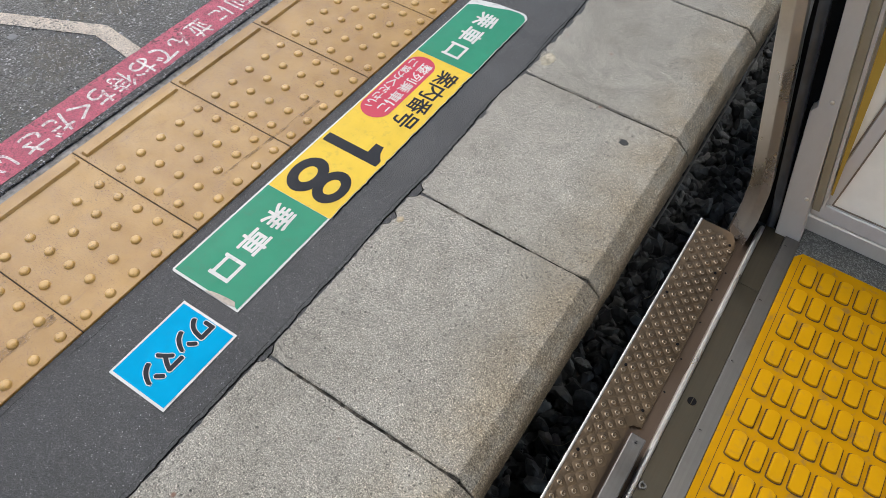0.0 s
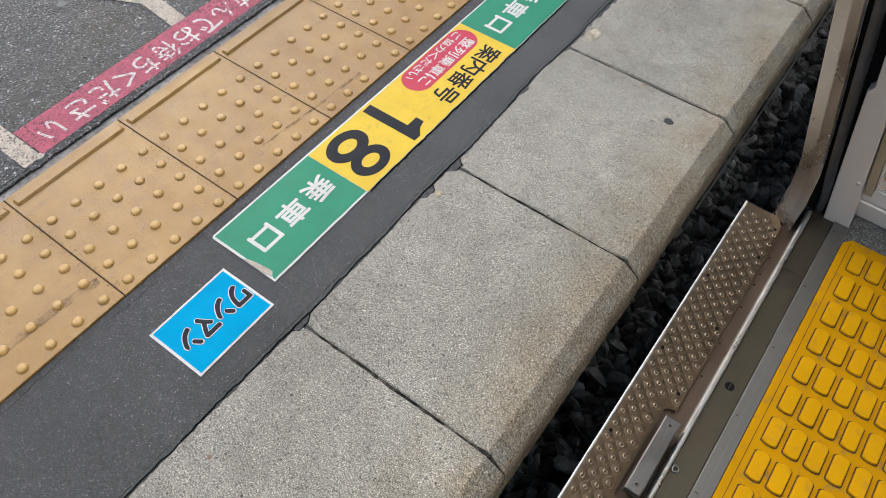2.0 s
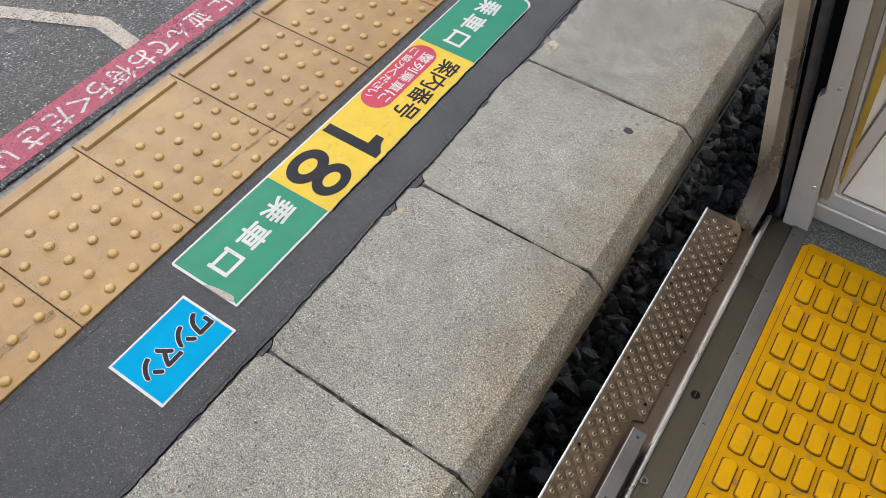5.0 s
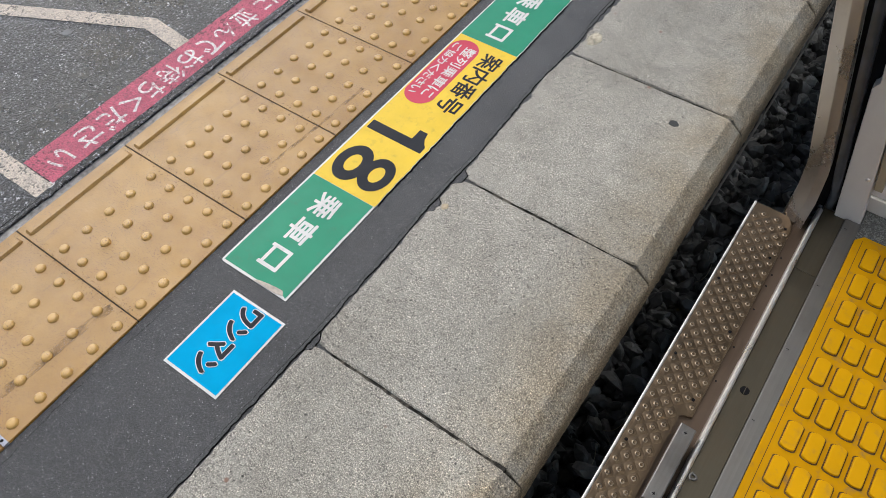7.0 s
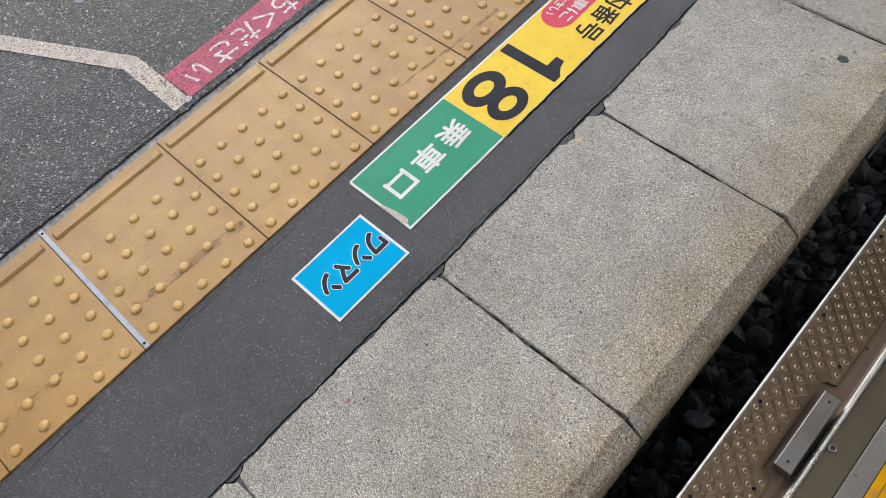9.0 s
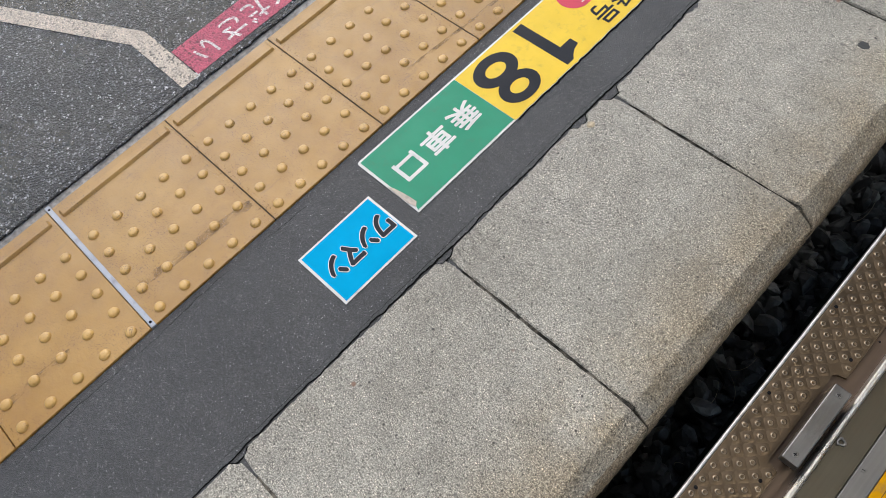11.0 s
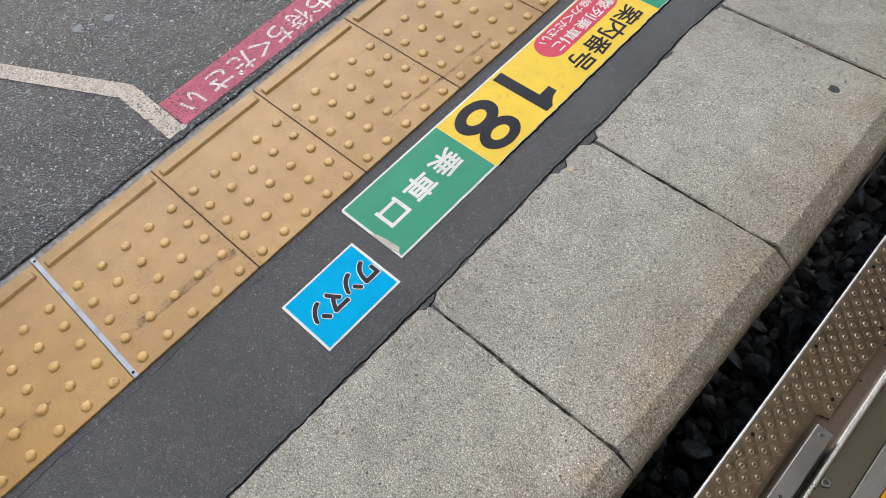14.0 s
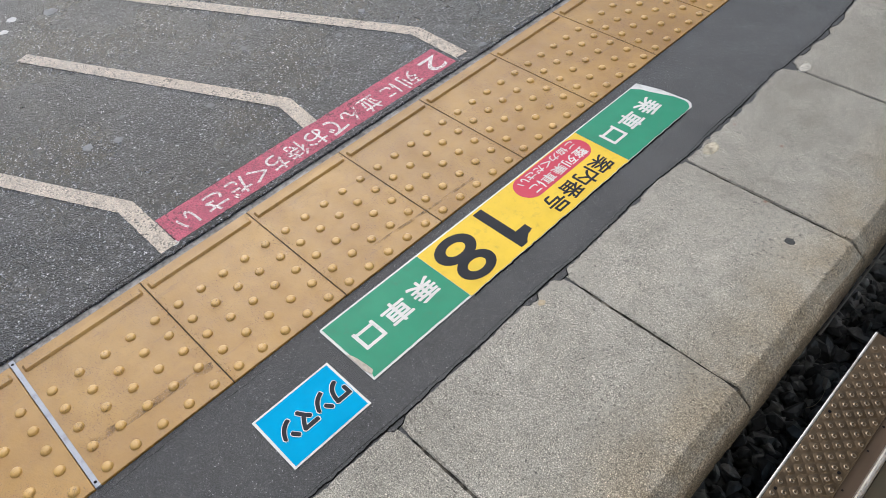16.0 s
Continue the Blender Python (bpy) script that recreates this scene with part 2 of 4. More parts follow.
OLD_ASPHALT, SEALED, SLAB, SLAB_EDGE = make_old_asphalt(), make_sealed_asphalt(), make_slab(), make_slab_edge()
TILE = make_tile("ochre_tactile_plastic", (0.308, 0.160, 0.030), (0.425, 0.240, 0.055), 1.0)
WORN_TILE = make_tile("worn_ochre_plastic", (0.50, 0.295, 0.080), (0.57, 0.345, 0.104), 0.6, 0.08)
RED_PAINT = make_paint("red_road_paint", (0.50, 0.090, 0.142), (0.16, 0.04, 0.055), 0.80)
WHITE_PAINT = make_paint("white_road_paint", (0.76, 0.71, 0.68), (0.42, 0.12, 0.16), 0.66)
LINE_PAINT = make_paint("faded_line_paint", (0.57, 0.485, 0.395), (0.17, 0.15, 0.125), 0.80)
GREEN = make_print("green_vinyl", (0.022, 0.26, 0.145))
YELLOW = make_print("yellow_vinyl", (0.78, 0.53, 0.045))
BLUE = make_print("blue_vinyl", (0.0, 0.335, 0.60), 0.55, 0.06, 0.03)
WHITE_VINYL = make_print("white_vinyl", (0.66, 0.66, 0.63), 0.4, 0.6)
RED_VINYL = make_print("red_vinyl", (0.58, 0.055, 0.095))
INK = make_print("black_ink", (0.018, 0.020, 0.026), 0.5, 0.1, 0.15)
PAPER = make_plain("torn_backing", (0.50, 0.43, 0.36), 0.8, 90, 0.3, 0.001)
GROUT = make_plain("pale_mortar", (0.30, 0.285, 0.26), 0.85, 110, 0.5, 0.003)
JOINT_FILL = make_joint_fill()
DARK_JOINT = make_plain("dark_joint_dirt", (0.022, 0.021, 0.02), 0.9, 120, 0.5, 0.003)
CRACK = make_plain("black_crack_dirt_and_shadow", (0.007, 0.007, 0.007), 0.95, 120, 0.5, 0.002, 0.05)
SEAL_STRIP = make_metal("white_metal_strip", (0.36, 0.38, 0.43), 0.55, "y", 0.85, 0.3)
STONE = make_stone()
BED = make_plain("dark_trackbed", (0.03, 0.03, 0.03), 0.95, 25, 0.5, 0.01)
PLATFORM_WALL = make_plain("dark_concrete_wall", (0.16, 0.15, 0.14), 0.9, 20, 0.35, 0.003)
STEEL = make_metal("brushed_stainless", (0.60, 0.55, 0.505), 0.27, "z", 0.22)
# Paler than STEEL so the unseen car side throws light onto the slabs.
BOUNCE_SIDE = make_metal("pale_bounce_side", (0.80, 0.79, 0.77), 0.5, "z", 0.04, 0.15)
GUTTER = make_metal("brown_gutter_metal", (0.092, 0.064, 0.044), 0.4, "y", 0.5, 0.7)
# Dark colour painting shade and grime for grooves that are not cut.
MAT_GROOVE = make_plain("groove_shade_and_grime", (0.075, 0.035, 0.004), 0.8, 90, 0.4)
# Unseen lamp, added to brighten the car's wall and mat.
ADDED_LAMP = bpy.data.materials.new("added_lamp_glow")
ADDED_LAMP.use_nodes = True
ADDED_LAMP.node_tree.nodes["Principled BSDF"].inputs["Emission Color"].default_value = (1.0, 0.97, 0.92, 1)
ADDED_LAMP.node_tree.nodes["Principled BSDF"].inputs["Emission Strength"].default_value = 8.0
PLATE = make_metal("bronzed_step_metal", (0.108, 0.079, 0.051), 0.38, "y", 0.45)
GUIDE = make_metal("worn_grey_block", (0.16, 0.155, 0.148), 0.4, "y", 0.3)
STUD = make_metal("pale_stud_metal", (0.20, 0.165, 0.122), 0.36, "y", 0.3)
LIP = make_metal("bright_worn_lip", (0.72, 0.71, 0.70), 0.3, "y", 0.45)
LIP_EDGE = make_metal("scuffed_lip_metal", (0.48, 0.47, 0.46), 0.42, "y", 0.95)
SILL = make_metal("grey_sill_steel", (0.090, 0.080, 0.060), 0.46, "y", 0.6)
STRIP = make_metal("satin_strip_steel", (0.170, 0.165, 0.157), 0.5, "y", 0.3)
POST = make_metal("painted_grey_post", (0.50, 0.48, 0.465), 0.4, "z", 0.08, 0.25)
RUBBER = make_plain("grey_door_rubber", (0.046, 0.051, 0.060), 0.38, 40, 0.25)
# Black for dark parts, and for shade inside holes, slots and the pocket.
BLACK = make_plain("black_parts_and_recess_shade", (0.009, 0.009, 0.010), 0.85, 60, 0.2, 0.0003, 0.05)
# Darker, dirtier copy of MAT; shade between the blocks is in the colour.
MAT_BASE = make_print("shaded_dirty_rubber", (0.43, 0.215, 0.001), 0.6, 0.9, 0.05)
MAT = make_print("yellow_floor_rubber", (0.50, 0.258, 0.001), 0.48, 0.45, 0.07)
OCHRE_STRIP = make_print("ochre_guide_strip", (0.42, 0.27, 0.05), 0.45, 0.4)
BRONZE_STRIP = make_metal("bronze_channel", (0.30, 0.275, 0.215), 0.4, "z", 0.15, 0.4)
PANEL = make_plain("white_wall_laminate", (0.87, 0.86, 0.83), 0.4, 30, 0.03)
TRIM = make_metal("lavender_grey_trim", (0.55, 0.54, 0.56), 0.4, "z", 0.06, 0.15)
TRIM_LINE = make_plain("brown_trim_line", (0.20, 0.16, 0.13), 0.6, 40, 0.15)
FLOOR = make_floor()
SCUFF = make_scuff("smeared_dirt", (0.15, 0.085, 0.038), 38, 0.44, 0.66, 0.65)
GRIME = make_scuff("joint_grime", (0.12, 0.07, 0.033), 150, 0.56, 0.66, 0.8, (1.0, 1.0, 1.0))


# ---------------------------------------------------------------- mesh helpers
def empty_thing(name, at=(0, 0, 0)):
    ob = new(name)
    ob.location = at
    return ob


def link_mesh(name, mesh, material, parent=None, label="", at=None):
    if material and not mesh.materials:
        mesh.materials.append(material)
    ob = new(name, mesh)
    if at:
        ob.location = at
    if parent:
        ob.parent = parent
    if label:
        ob["label"] = label
    return ob


def part(name, bm, material, parent=None, label="", smooth=False, at=None):
    mesh = bpy.data.meshes.new(name)
    for f in bm.faces:
        f.smooth = smooth
    bm.to_mesh(mesh)
    bm.free()
    return link_mesh(name, mesh, material, parent, label, at)


def box_mesh(x0, x1, y0, y1, z0, z1, bevel=0.0, segments=1):
    bm = bmesh.new()
    bmesh.ops.create_cube(bm, size=1.0)
    for v in bm.verts:
        v.co = Vector(((x0 + x1) / 2 + v.co.x * (x1 - x0), (y0 + y1) / 2 + v.co.y * (y1 - y0), (z0 + z1) / 2 + v.co.z * (z1 - z0)))
    if bevel:
        bmesh.ops.bevel(bm, geom=bm.edges[:], offset=bevel, segments=segments, affect="EDGES", profile=0.5)
    return bm


def prism(outline, z0, z1, bevel=0.0):
    """A flat outline (x, y), anticlockwise, raised from z0 to z1."""
    bm = bmesh.new()
    low = [bm.verts.new((x, y, z0)) for x, y in outline]
    high = [bm.verts.new((x, y, z1)) for x, y in outline]
    n = len(outline)
    top = bm.faces.new(high)
    bm.faces.new(low[::-1])
    for i in range(n):
        bm.faces.new((low[i], low[(i + 1) % n], high[(i + 1) % n], high[i]))
    if bevel:
        bmesh.ops.bevel(bm, geom=list(top.edges), offset=bevel, segments=2, affect="EDGES", profile=0.5)
    return bm


def sweep_y(profile, y0, y1, closed=True, steps=1):
    """A profile (x, z) drawn out along y."""
    bm = bmesh.new()
    rings = [[bm.verts.new((x, y0 + (y1 - y0) * k / steps, z)) for x, z in profile] for k in range(steps + 1)]
    n = len(profile)
    for a, b in zip(rings, rings[1:]):
        for i in range(n if closed else n - 1):
            bm.faces.new((a[i], a[(i + 1) % n], b[(i + 1) % n], b[i]))
    if closed:
        bm.faces.new(rings[0][::-1])
        bm.faces.new(rings[-1])
    bmesh.ops.recalc_face_normals(bm, faces=bm.faces[:])
    return bm


def leaning(left, right, y0, y1, bevel=0.0):
    """A board that leans with height: lists of (z, x) for its two edges, thick from y0 to y1."""
    bm = bmesh.new()
    rows = [[bm.verts.new((x, y, z)) for x, y in ((xl, y0), (xr, y0), (xr, y1), (xl, y1))] for (z, xl), (_, xr) in zip(left, right)]
    for a, b in zip(rows, rows[1:]):
        for i in range(4):
            bm.faces.new((a[i], a[(i + 1) % 4], b[(i + 1) % 4], b[i]))
    bm.faces.new(rows[0][::-1])
    bm.faces.new(rows[-1])
    if bevel:
        up = [e for e in bm.edges if abs(e.verts[0].co.z - e.verts[1].co.z) > 0.01]
        bmesh.ops.bevel(bm, geom=up, offset=bevel, segments=3, affect="EDGES", profile=0.5)
    bmesh.ops.recalc_face_normals(bm, faces=bm.faces[:])
    return bm


def blob(cx, cy, rx, ry, height, seed):
    """A crumbly low heap with a ragged rim."""
    bm = bmesh.new()
    rings = []
    for r, z in ((1.0, -0.004), (0.92, 0.35), (0.72, 0.8), (0.4, 0.9), (0.15, 1.0)):
        ring = []
        for k in range(40):
            a = k * math.pi / 20
            w = 1 + 0.28 * noise.noise((2.2 * math.cos(a), 2.2 * math.sin(a), seed)) + 0.12 * noise.noise((9 * math.cos(a), 9 * math.sin(a), seed))
            x, y = cx + rx * r * w * math.cos(a), cy + ry * r * w * math.sin(a)
            ring.append(bm.verts.new((x, y, height * z * (0.75 + 0.7 * noise.noise((x * 150, y * 150, seed))) if z > 0 else z)))
        rings.append(ring)
    for a, b in zip(rings, rings[1:]):
        for i in range(40):
            bm.faces.new((a[i], a[(i + 1) % 40], b[(i + 1) % 40], b[i]))
    bm.faces.new(rings[-1])
    return bm


def dome(radius, top, height, sides=14):
    """A low truncated stud with a rounded shoulder, on z = 0."""
    bm = bmesh.new()
    rings = []
    for r, z in ((radius, -0.001), (radius * 0.97, height * 0.35), ((radius + top) / 2, height * 0.8), (top, height)):
        rings.append([bm.verts.new((r * math.cos(2 * math.pi * i / sides), r * math.sin(2 * math.pi * i / sides), z)) for i in range(sides)])
    for a, b in zip(rings, rings[1:]):
        for i in range(sides):
            bm.faces.new((a[i], a[(i + 1) % sides], b[(i + 1) % sides], b[i]))
    bm.faces.new(rings[-1])
    return bm


def mesh_of(name, bm, material, smooth=True):
    mesh = bpy.data.meshes.new(name)
    for f in bm.faces:
        f.smooth = smooth
    bm.to_mesh(mesh)
    bm.free()
    mesh.materials.append(material)
    return mesh


def lettering(body, x0, x1, y0, y1, z, material, parent, bold=0.0, label="", name="lettering"):
    """Words that read towards -y with their tops towards +x, fitted into the rectangle; bold thickens the strokes, in metres."""
    curve = bpy.data.curves.new("words", "FONT")
    curve.body, curve.resolution_u = body, 4
    text = bpy.data.objects.new("words", curve)
    scene.collection.objects.link(text)
    bpy.context.view_layer.update()
    mesh = bpy.data.meshes.new_from_object(text.evaluated_get(bpy.context.evaluated_depsgraph_get()))
    bpy.data.objects.remove(text)
    us, vs = [v.co.x for v in mesh.vertices], [v.co.y for v in mesh.vertices]
    ua, ub, va, vb = min(us), max(us), min(vs), max(vs)
    x0, x1, y0, y1 = x0 + bold, x1 - bold, y0 + bold, y1 - bold
    flat = [(x0 + (w - va) / (vb - va) * (x1 - x0), y1 - (u - ua) / (ub - ua) * (y1 - y0)) for u, w in zip(us, vs)]
    polys = [list(p.vertices) for p in mesh.polygons]
    bpy.data.meshes.remove(mesh)
    around = 12 if bold > 0.004 else 4
    turns = [(0.0, 0.0)] + ([(math.cos(k * math.pi / around), math.sin(k * math.pi / around)) for k in range(2 * around)] if bold else [])
    verts, faces = [], []
    for i, (c, s) in enumerate(turns):
        base = len(verts)
        verts += [(x + bold * c, y + bold * s, z + 0.0004 + i * 0.00001) for x, y in flat]
        faces += [[base + k for k in p] for p in polys]
    out = bpy.data.meshes.new(name)
    out.from_pydata(verts, [], faces)
    return link_mesh(name, out, material, parent, label)


# ---------------------------------------------------------------- platform
RIM = [(-3.0, 0.312), (0.14, 0.312), (0.46, 0.316), (0.71, 0.316), (0.83, 0.311), (0.90, 0.313), (1.04, 0.3155), (1.16, 0.3125), (1.35, 0.306), (1.46, 0.3145), (1.51, 0.3175), (1.555, 0.311), (1.75, 0.3135), (1.94, 0.301), (1.975, 0.312), (2.10, 0.3155), (2.20, 0.3175), (2.33, 0.3135), (2.43, 0.3045), (9.0, 0.300)]


def slab_back(y):
    """The back rim of the edge slabs."""
    for (ya, xa), (yb, xb) in zip(RIM, RIM[1:]):
        if y <= yb:
            return xa + (xb - xa) * (y - ya) / (yb - ya) - 0.003
    return RIM[-1][1]


def slab_front(y):
    return 0.742 - 0.006 * (y - 0.46)


Y0, Y1 = -3.0, 9.0

ground = tagged(part("ground", box_mesh(-150, 150, -150, 150, -1.3, -0.93), BED), "dark trackbed ground under the rails and platform", "ground", kind="structure")

bm = box_mesh(-7.0, -0.416, Y0, Y1, -0.5, 0.0)
asphalt = tagged(part("platform_surface", bm, OLD_ASPHALT), "coarse grey old asphalt platform surface with gum spots", "pavement", kind="structure")
bm = box_mesh(-7.0, 0.66, Y0, Y1, -0.93, -0.13)
core = tagged(part("platform_wall", bm, PLATFORM_WALL), "dark concrete platform wall above the trackbed", "platform wall", kind="structure")
bm = box_mesh(-0.425, 0.60, Y0, Y1, -0.128, -0.022)
tagged(part("platform_bedding", bm, DARK_JOINT), "dark dirt bedding in the platform joints", "bedding", kind="structure")

# sealed asphalt between the tactile tiles and the edge slabs, with a ragged rim
outline = [(0.0008, Y0), (0.36, Y0), (0.36, Y1), (0.0008, Y1)]
tagged(part("asphalt_strip", prism(outline, -0.12, -0.004), SEALED), "smooth charcoal sealed asphalt strip beside the platform edge", "pavement", kind="structure")

# crack between strip and slabs
bm = bmesh.new()
last = None
for k in range(int((Y1 - Y0) / 0.004)):
    y = Y0 + k * 0.004
    wob = 0.003 * noise.noise((y * 9, 2.0, 0)) + 0.003 * noise.noise((y * 31, 5.0, 0)) + 0.002 * noise.noise((y * 77, 1.0, 0))
    w = 0.0010 + 0.0020 * max(0, noise.noise((y * 6, 9.0, 0)) + 0.5) + 0.0014 * noise.noise((y * 160, 4.0, 0))
    x = slab_back(y) - 0.0035 + wob
    pair = [bm.verts.new((x - w, y, -0.0030)), bm.verts.new((x + 0.0012, y, -0.0030))]
    if last:
        bm.faces.new((last[0], last[1], pair[1], pair[0]))
    last = pair
last = None
for k in range(int((Y1 - Y0) / 0.010)):
    y = Y0 + k * 0.010
    x = slab_back(y) - 0.013 + 0.004 * noise.noise((y * 8, 12.0, 0)) + 0.002 * noise.noise((y * 60, 5.0, 0))
    w = 0.0009 * max(0.0, noise.noise((y * 3.3, 19.0, 0)) + 0.25) + 0.0001
    pair = [bm.verts.new((x - w, y, -0.0036)), bm.verts.new((x + w, y, -0.0036))]
    if last:
        bm.faces.new((last[0], last[1], pair[1], pair[0]))
    last = pair
tagged(part("asphalt_crack", bm, CRACK), "ragged dark crack between asphalt and edge slabs", "crack", kind="structure")

# finer hairline along the tiles
bm = bmesh.new()
last = None
for k in range(220):
    y = -0.95 + k * 0.006
    x = 0.020 + 0.012 * noise.noise((y * 4, 31.0, 0)) + 0.003 * noise.noise((y * 40, 8.0, 0)) - 0.010 * (y > 0.1) * (y - 0.1)
    w = 0.0007 * max(0.0, noise.noise((y * 7, 3.0, 0)) + 0.35) + 0.0001
    pair = [bm.verts.new((x - w, y, -0.0036)), bm.verts.new((x + w, y, -0.0036))]
    if last:
        bm.faces.new((last[0], last[1], pair[1], pair[0]))
    last = pair
tagged(part("hairline_crack", bm, CRACK), "thin hairline crack in the sealed asphalt strip", "crack", kind="structure")

# mortar line and dark gap behind the tiles
tagged(part("mortar_line", box_mesh(-0.4145, -0.3925, Y0, Y1, -0.03, -0.0035, 0.002), GROUT), "pale mortar line behind the tactile tiles", "mortar", kind="structure")

# red waiting band and white queue lines, painted on the asphalt
def band(points, width):
    """A bent painted band round a line of points, with slightly uneven rims."""
    bm = bmesh.new()
    pts = [Vector((*p, 0)) for p in points]
    fine = []
    for a, b in zip(pts, pts[1:]):
        n = max(2, int((b - a).length / 0.012))
        fine += [a.lerp(b, i / n) for i in range(n)]
    fine.append(pts[-1])
    last = None
    for i, p in enumerate(fine):
        d = (fine[min(i + 1, len(fine) - 1)] - fine[max(i - 1, 0)]).normalized()
        side = Vector((-d.y, d.x, 0))
        j1, j2 = 0.0016 * noise.noise(p * 90), 0.0016 * noise.noise(p * 90 + Vector((7, 0, 0)))
        q = [bm.verts.new(p + side * (width / 2 + j1)), bm.verts.new(p - side * (width / 2 + j2))]
        if last:
            bm.faces.new((last[0], last[1], q[1], q[0]))
        last = q
    for v in bm.verts:
        v.co.z = 0.001
    bmesh.ops.recalc_face_normals(bm, faces=bm.faces[:])
    if sum(f.normal.z for f in bm.faces) < 0:
        bmesh.ops.reverse_faces(bm, faces=bm.faces[:])
    return bm


red_band = part("queue_band", band([(-0.490, 0.43), (-0.494, 1.405)], 0.108), RED_PAINT)
tagged(red_band, "worn red painted queue band with white words on asphalt", "road marking", kind="structure")
CENTRES = (1.350, 1.250, 1.176, 1.096, 1.026, 0.966, 0.896, 0.829, 0.765, 0.706, 0.641, 0.570, 0.487)
for ch, y in zip("2列に並んでお待ちください", CENTRES):
    wide = 0.035 if ch == "2" else 0.025 if ch in "にくちい" else 0.030
    tall = 0.030 if ch in "にんくい" else 0.036
    lettering(ch, -0.4845 - tall, -0.4845 + tall, y - wide, y + wide, 0.0010, WHITE_PAINT, red_band, 0.0008)
for pts in ([(-0.432, 0.405), (-0.648, 0.404), (-1.02, 0.222), (-2.6, -0.53)],
            [(-0.545, 0.925), (-0.685, 0.940), (-1.57, 0.522)],
            [(-0.452, 1.44), (-0.662, 1.444), (-1.52, 1.015), (-3.0, 0.28)]):
    tagged(part("queue_line", band(pts, 0.046), LINE_PAINT), "faded beige painted queue line on asphalt", "road marking", "queue lines", "structure")


# ---------------------------------------------------------------- signs stuck on the platform
def torn(y0, y1, x, amount, seed, step=0.006, to_up=True):
    """Points along a torn rim at x from y0 to y1."""
    n = int(abs(y1 - y0) / step)
    out = []
    for i in range(n + 1):
        y = y0 + (y1 - y0) * i / n
        j = noise.noise((y * 26, seed, 0)) * 0.7 + noise.noise((y * 85, seed + 3, 0)) * 0.5
        out.append((x + amount * j, y))
    return out


rim = torn(-1.0, 4.0, -0.4125, 0.0042, 9.0, 0.005) + [(-0.4400, 4.0), (-0.4400, -1.0)]
part("ragged_rim", prism(rim, -0.02, 0.0006), OLD_ASPHALT, asphalt, "ragged asphalt rim along the tiles")

bm = bmesh.new()
last = None
for k in range(1000):
    y = -1.0 + k * 0.005
    x = -0.4135 + 0.0042 * (noise.noise((y * 26, 9.0, 0)) * 0.7 + noise.noise((y * 85, 12.0, 0)) * 0.5)
    w = 0.008 + 0.003 * noise.noise((y * 12, 21.0, 0)) + 0.002 * noise.noise((y * 60, 22.0, 0))
    h = 0.0026 + 0.0016 * noise.noise((y * 18, 23.0, 0)) + 0.0008 * noise.noise((y * 140, 24.0, 0))
    ring = [bm.verts.new(p) for p in ((x + 0.0012, y, -0.012), (x + 0.0008, y, h * 0.5), (x - w * 0.25, y, h), (x - w * 0.7, y, h * 0.8), (x - w, y, 0.0002))]
    if last:
        for i in range(4):
            bm.faces.new((last[i], last[i + 1], ring[i + 1], ring[i]))
    last = ring
bmesh.ops.recalc_face_normals(bm, faces=bm.faces[:])
part("asphalt_lip", bm, OLD_ASPHALT, asphalt, "raised ragged asphalt lip along the tiles")
bm = bmesh.new()
last = None
for k in range(1000):
    y = -1.0 + k * 0.005
    x = -0.4255 + 0.0035 * noise.noise((y * 12, 21.0, 0)) + 0.0025 * noise.noise((y * 50, 31.0, 0))
    w = 0.0011 * max(0.0, noise.noise((y * 5, 33.0, 0)) + 0.25) + 0.0001
    pair = [bm.verts.new((x - w, y, 0.0014)), bm.verts.new((x + w, y, 0.0014))]
    if last:
        bm.faces.new((last[0], last[1], pair[1], pair[0]))
    last = pair
part("lip_crack", bm, CRACK, asphalt, "dark crack behind the asphalt lip")

sign = empty_thing("boarding_sign", (0, 0, 0))
tagged(sign, "worn green and yellow boarding position sticker on asphalt", "floor sign")
back = [(0.0285, 0.503), (0.0300, 0.499), (0.034, 0.4970), (0.150, 0.4975), (0.208, 0.4975)] + torn(0.50, 0.775, 0.2085, 0.0007, 1.0) + torn(0.785, 1.63, 0.2078, 0.0040, 1.0, 0.004) + [(0.209, 1.652), (0.198, 1.668), (0.183, 1.674), (0.10, 1.668), (0.0325, 1.650)]
part("backing", prism(back, -0.006, -0.0026), WHITE_VINYL, sign, "white vinyl backing with a torn rim")
g1 = [(0.0335, 0.503), (0.128, 0.503), (0.160, 0.507), (0.180, 0.509), (0.204, 0.501)] + torn(0.503, 0.7825, 0.2035, 0.0012, 4.0) + [(0.0345, 0.7825)]
green = part("green_panel", prism(g1, -0.0026, -0.0020), GREEN, sign, "green printed panel with white characters")
ye = [(0.0345, 0.7835)] + torn(0.7835, 1.3665, 0.2068, 0.0044, 1.0, 0.004) + [(0.0355, 1.3665)]
yellow = part("yellow_panel", prism(ye, -0.0026, -0.0020), YELLOW, sign, "yellow printed panel with black characters")
g2 = [(0.0355, 1.3675)] + torn(1.3675, 1.635, 0.2062, 0.0040, 1.0, 0.004) + [(0.203, 1.650), (0.192, 1.662), (0.176, 1.666), (0.145, 1.663), (0.118, 1.652), (0.085, 1.640), (0.060, 1.634), (0.036, 1.618)]
green_top = part("green_panel", prism(g2, -0.0026, -0.0020), GREEN, sign, "green printed panel with torn corner")
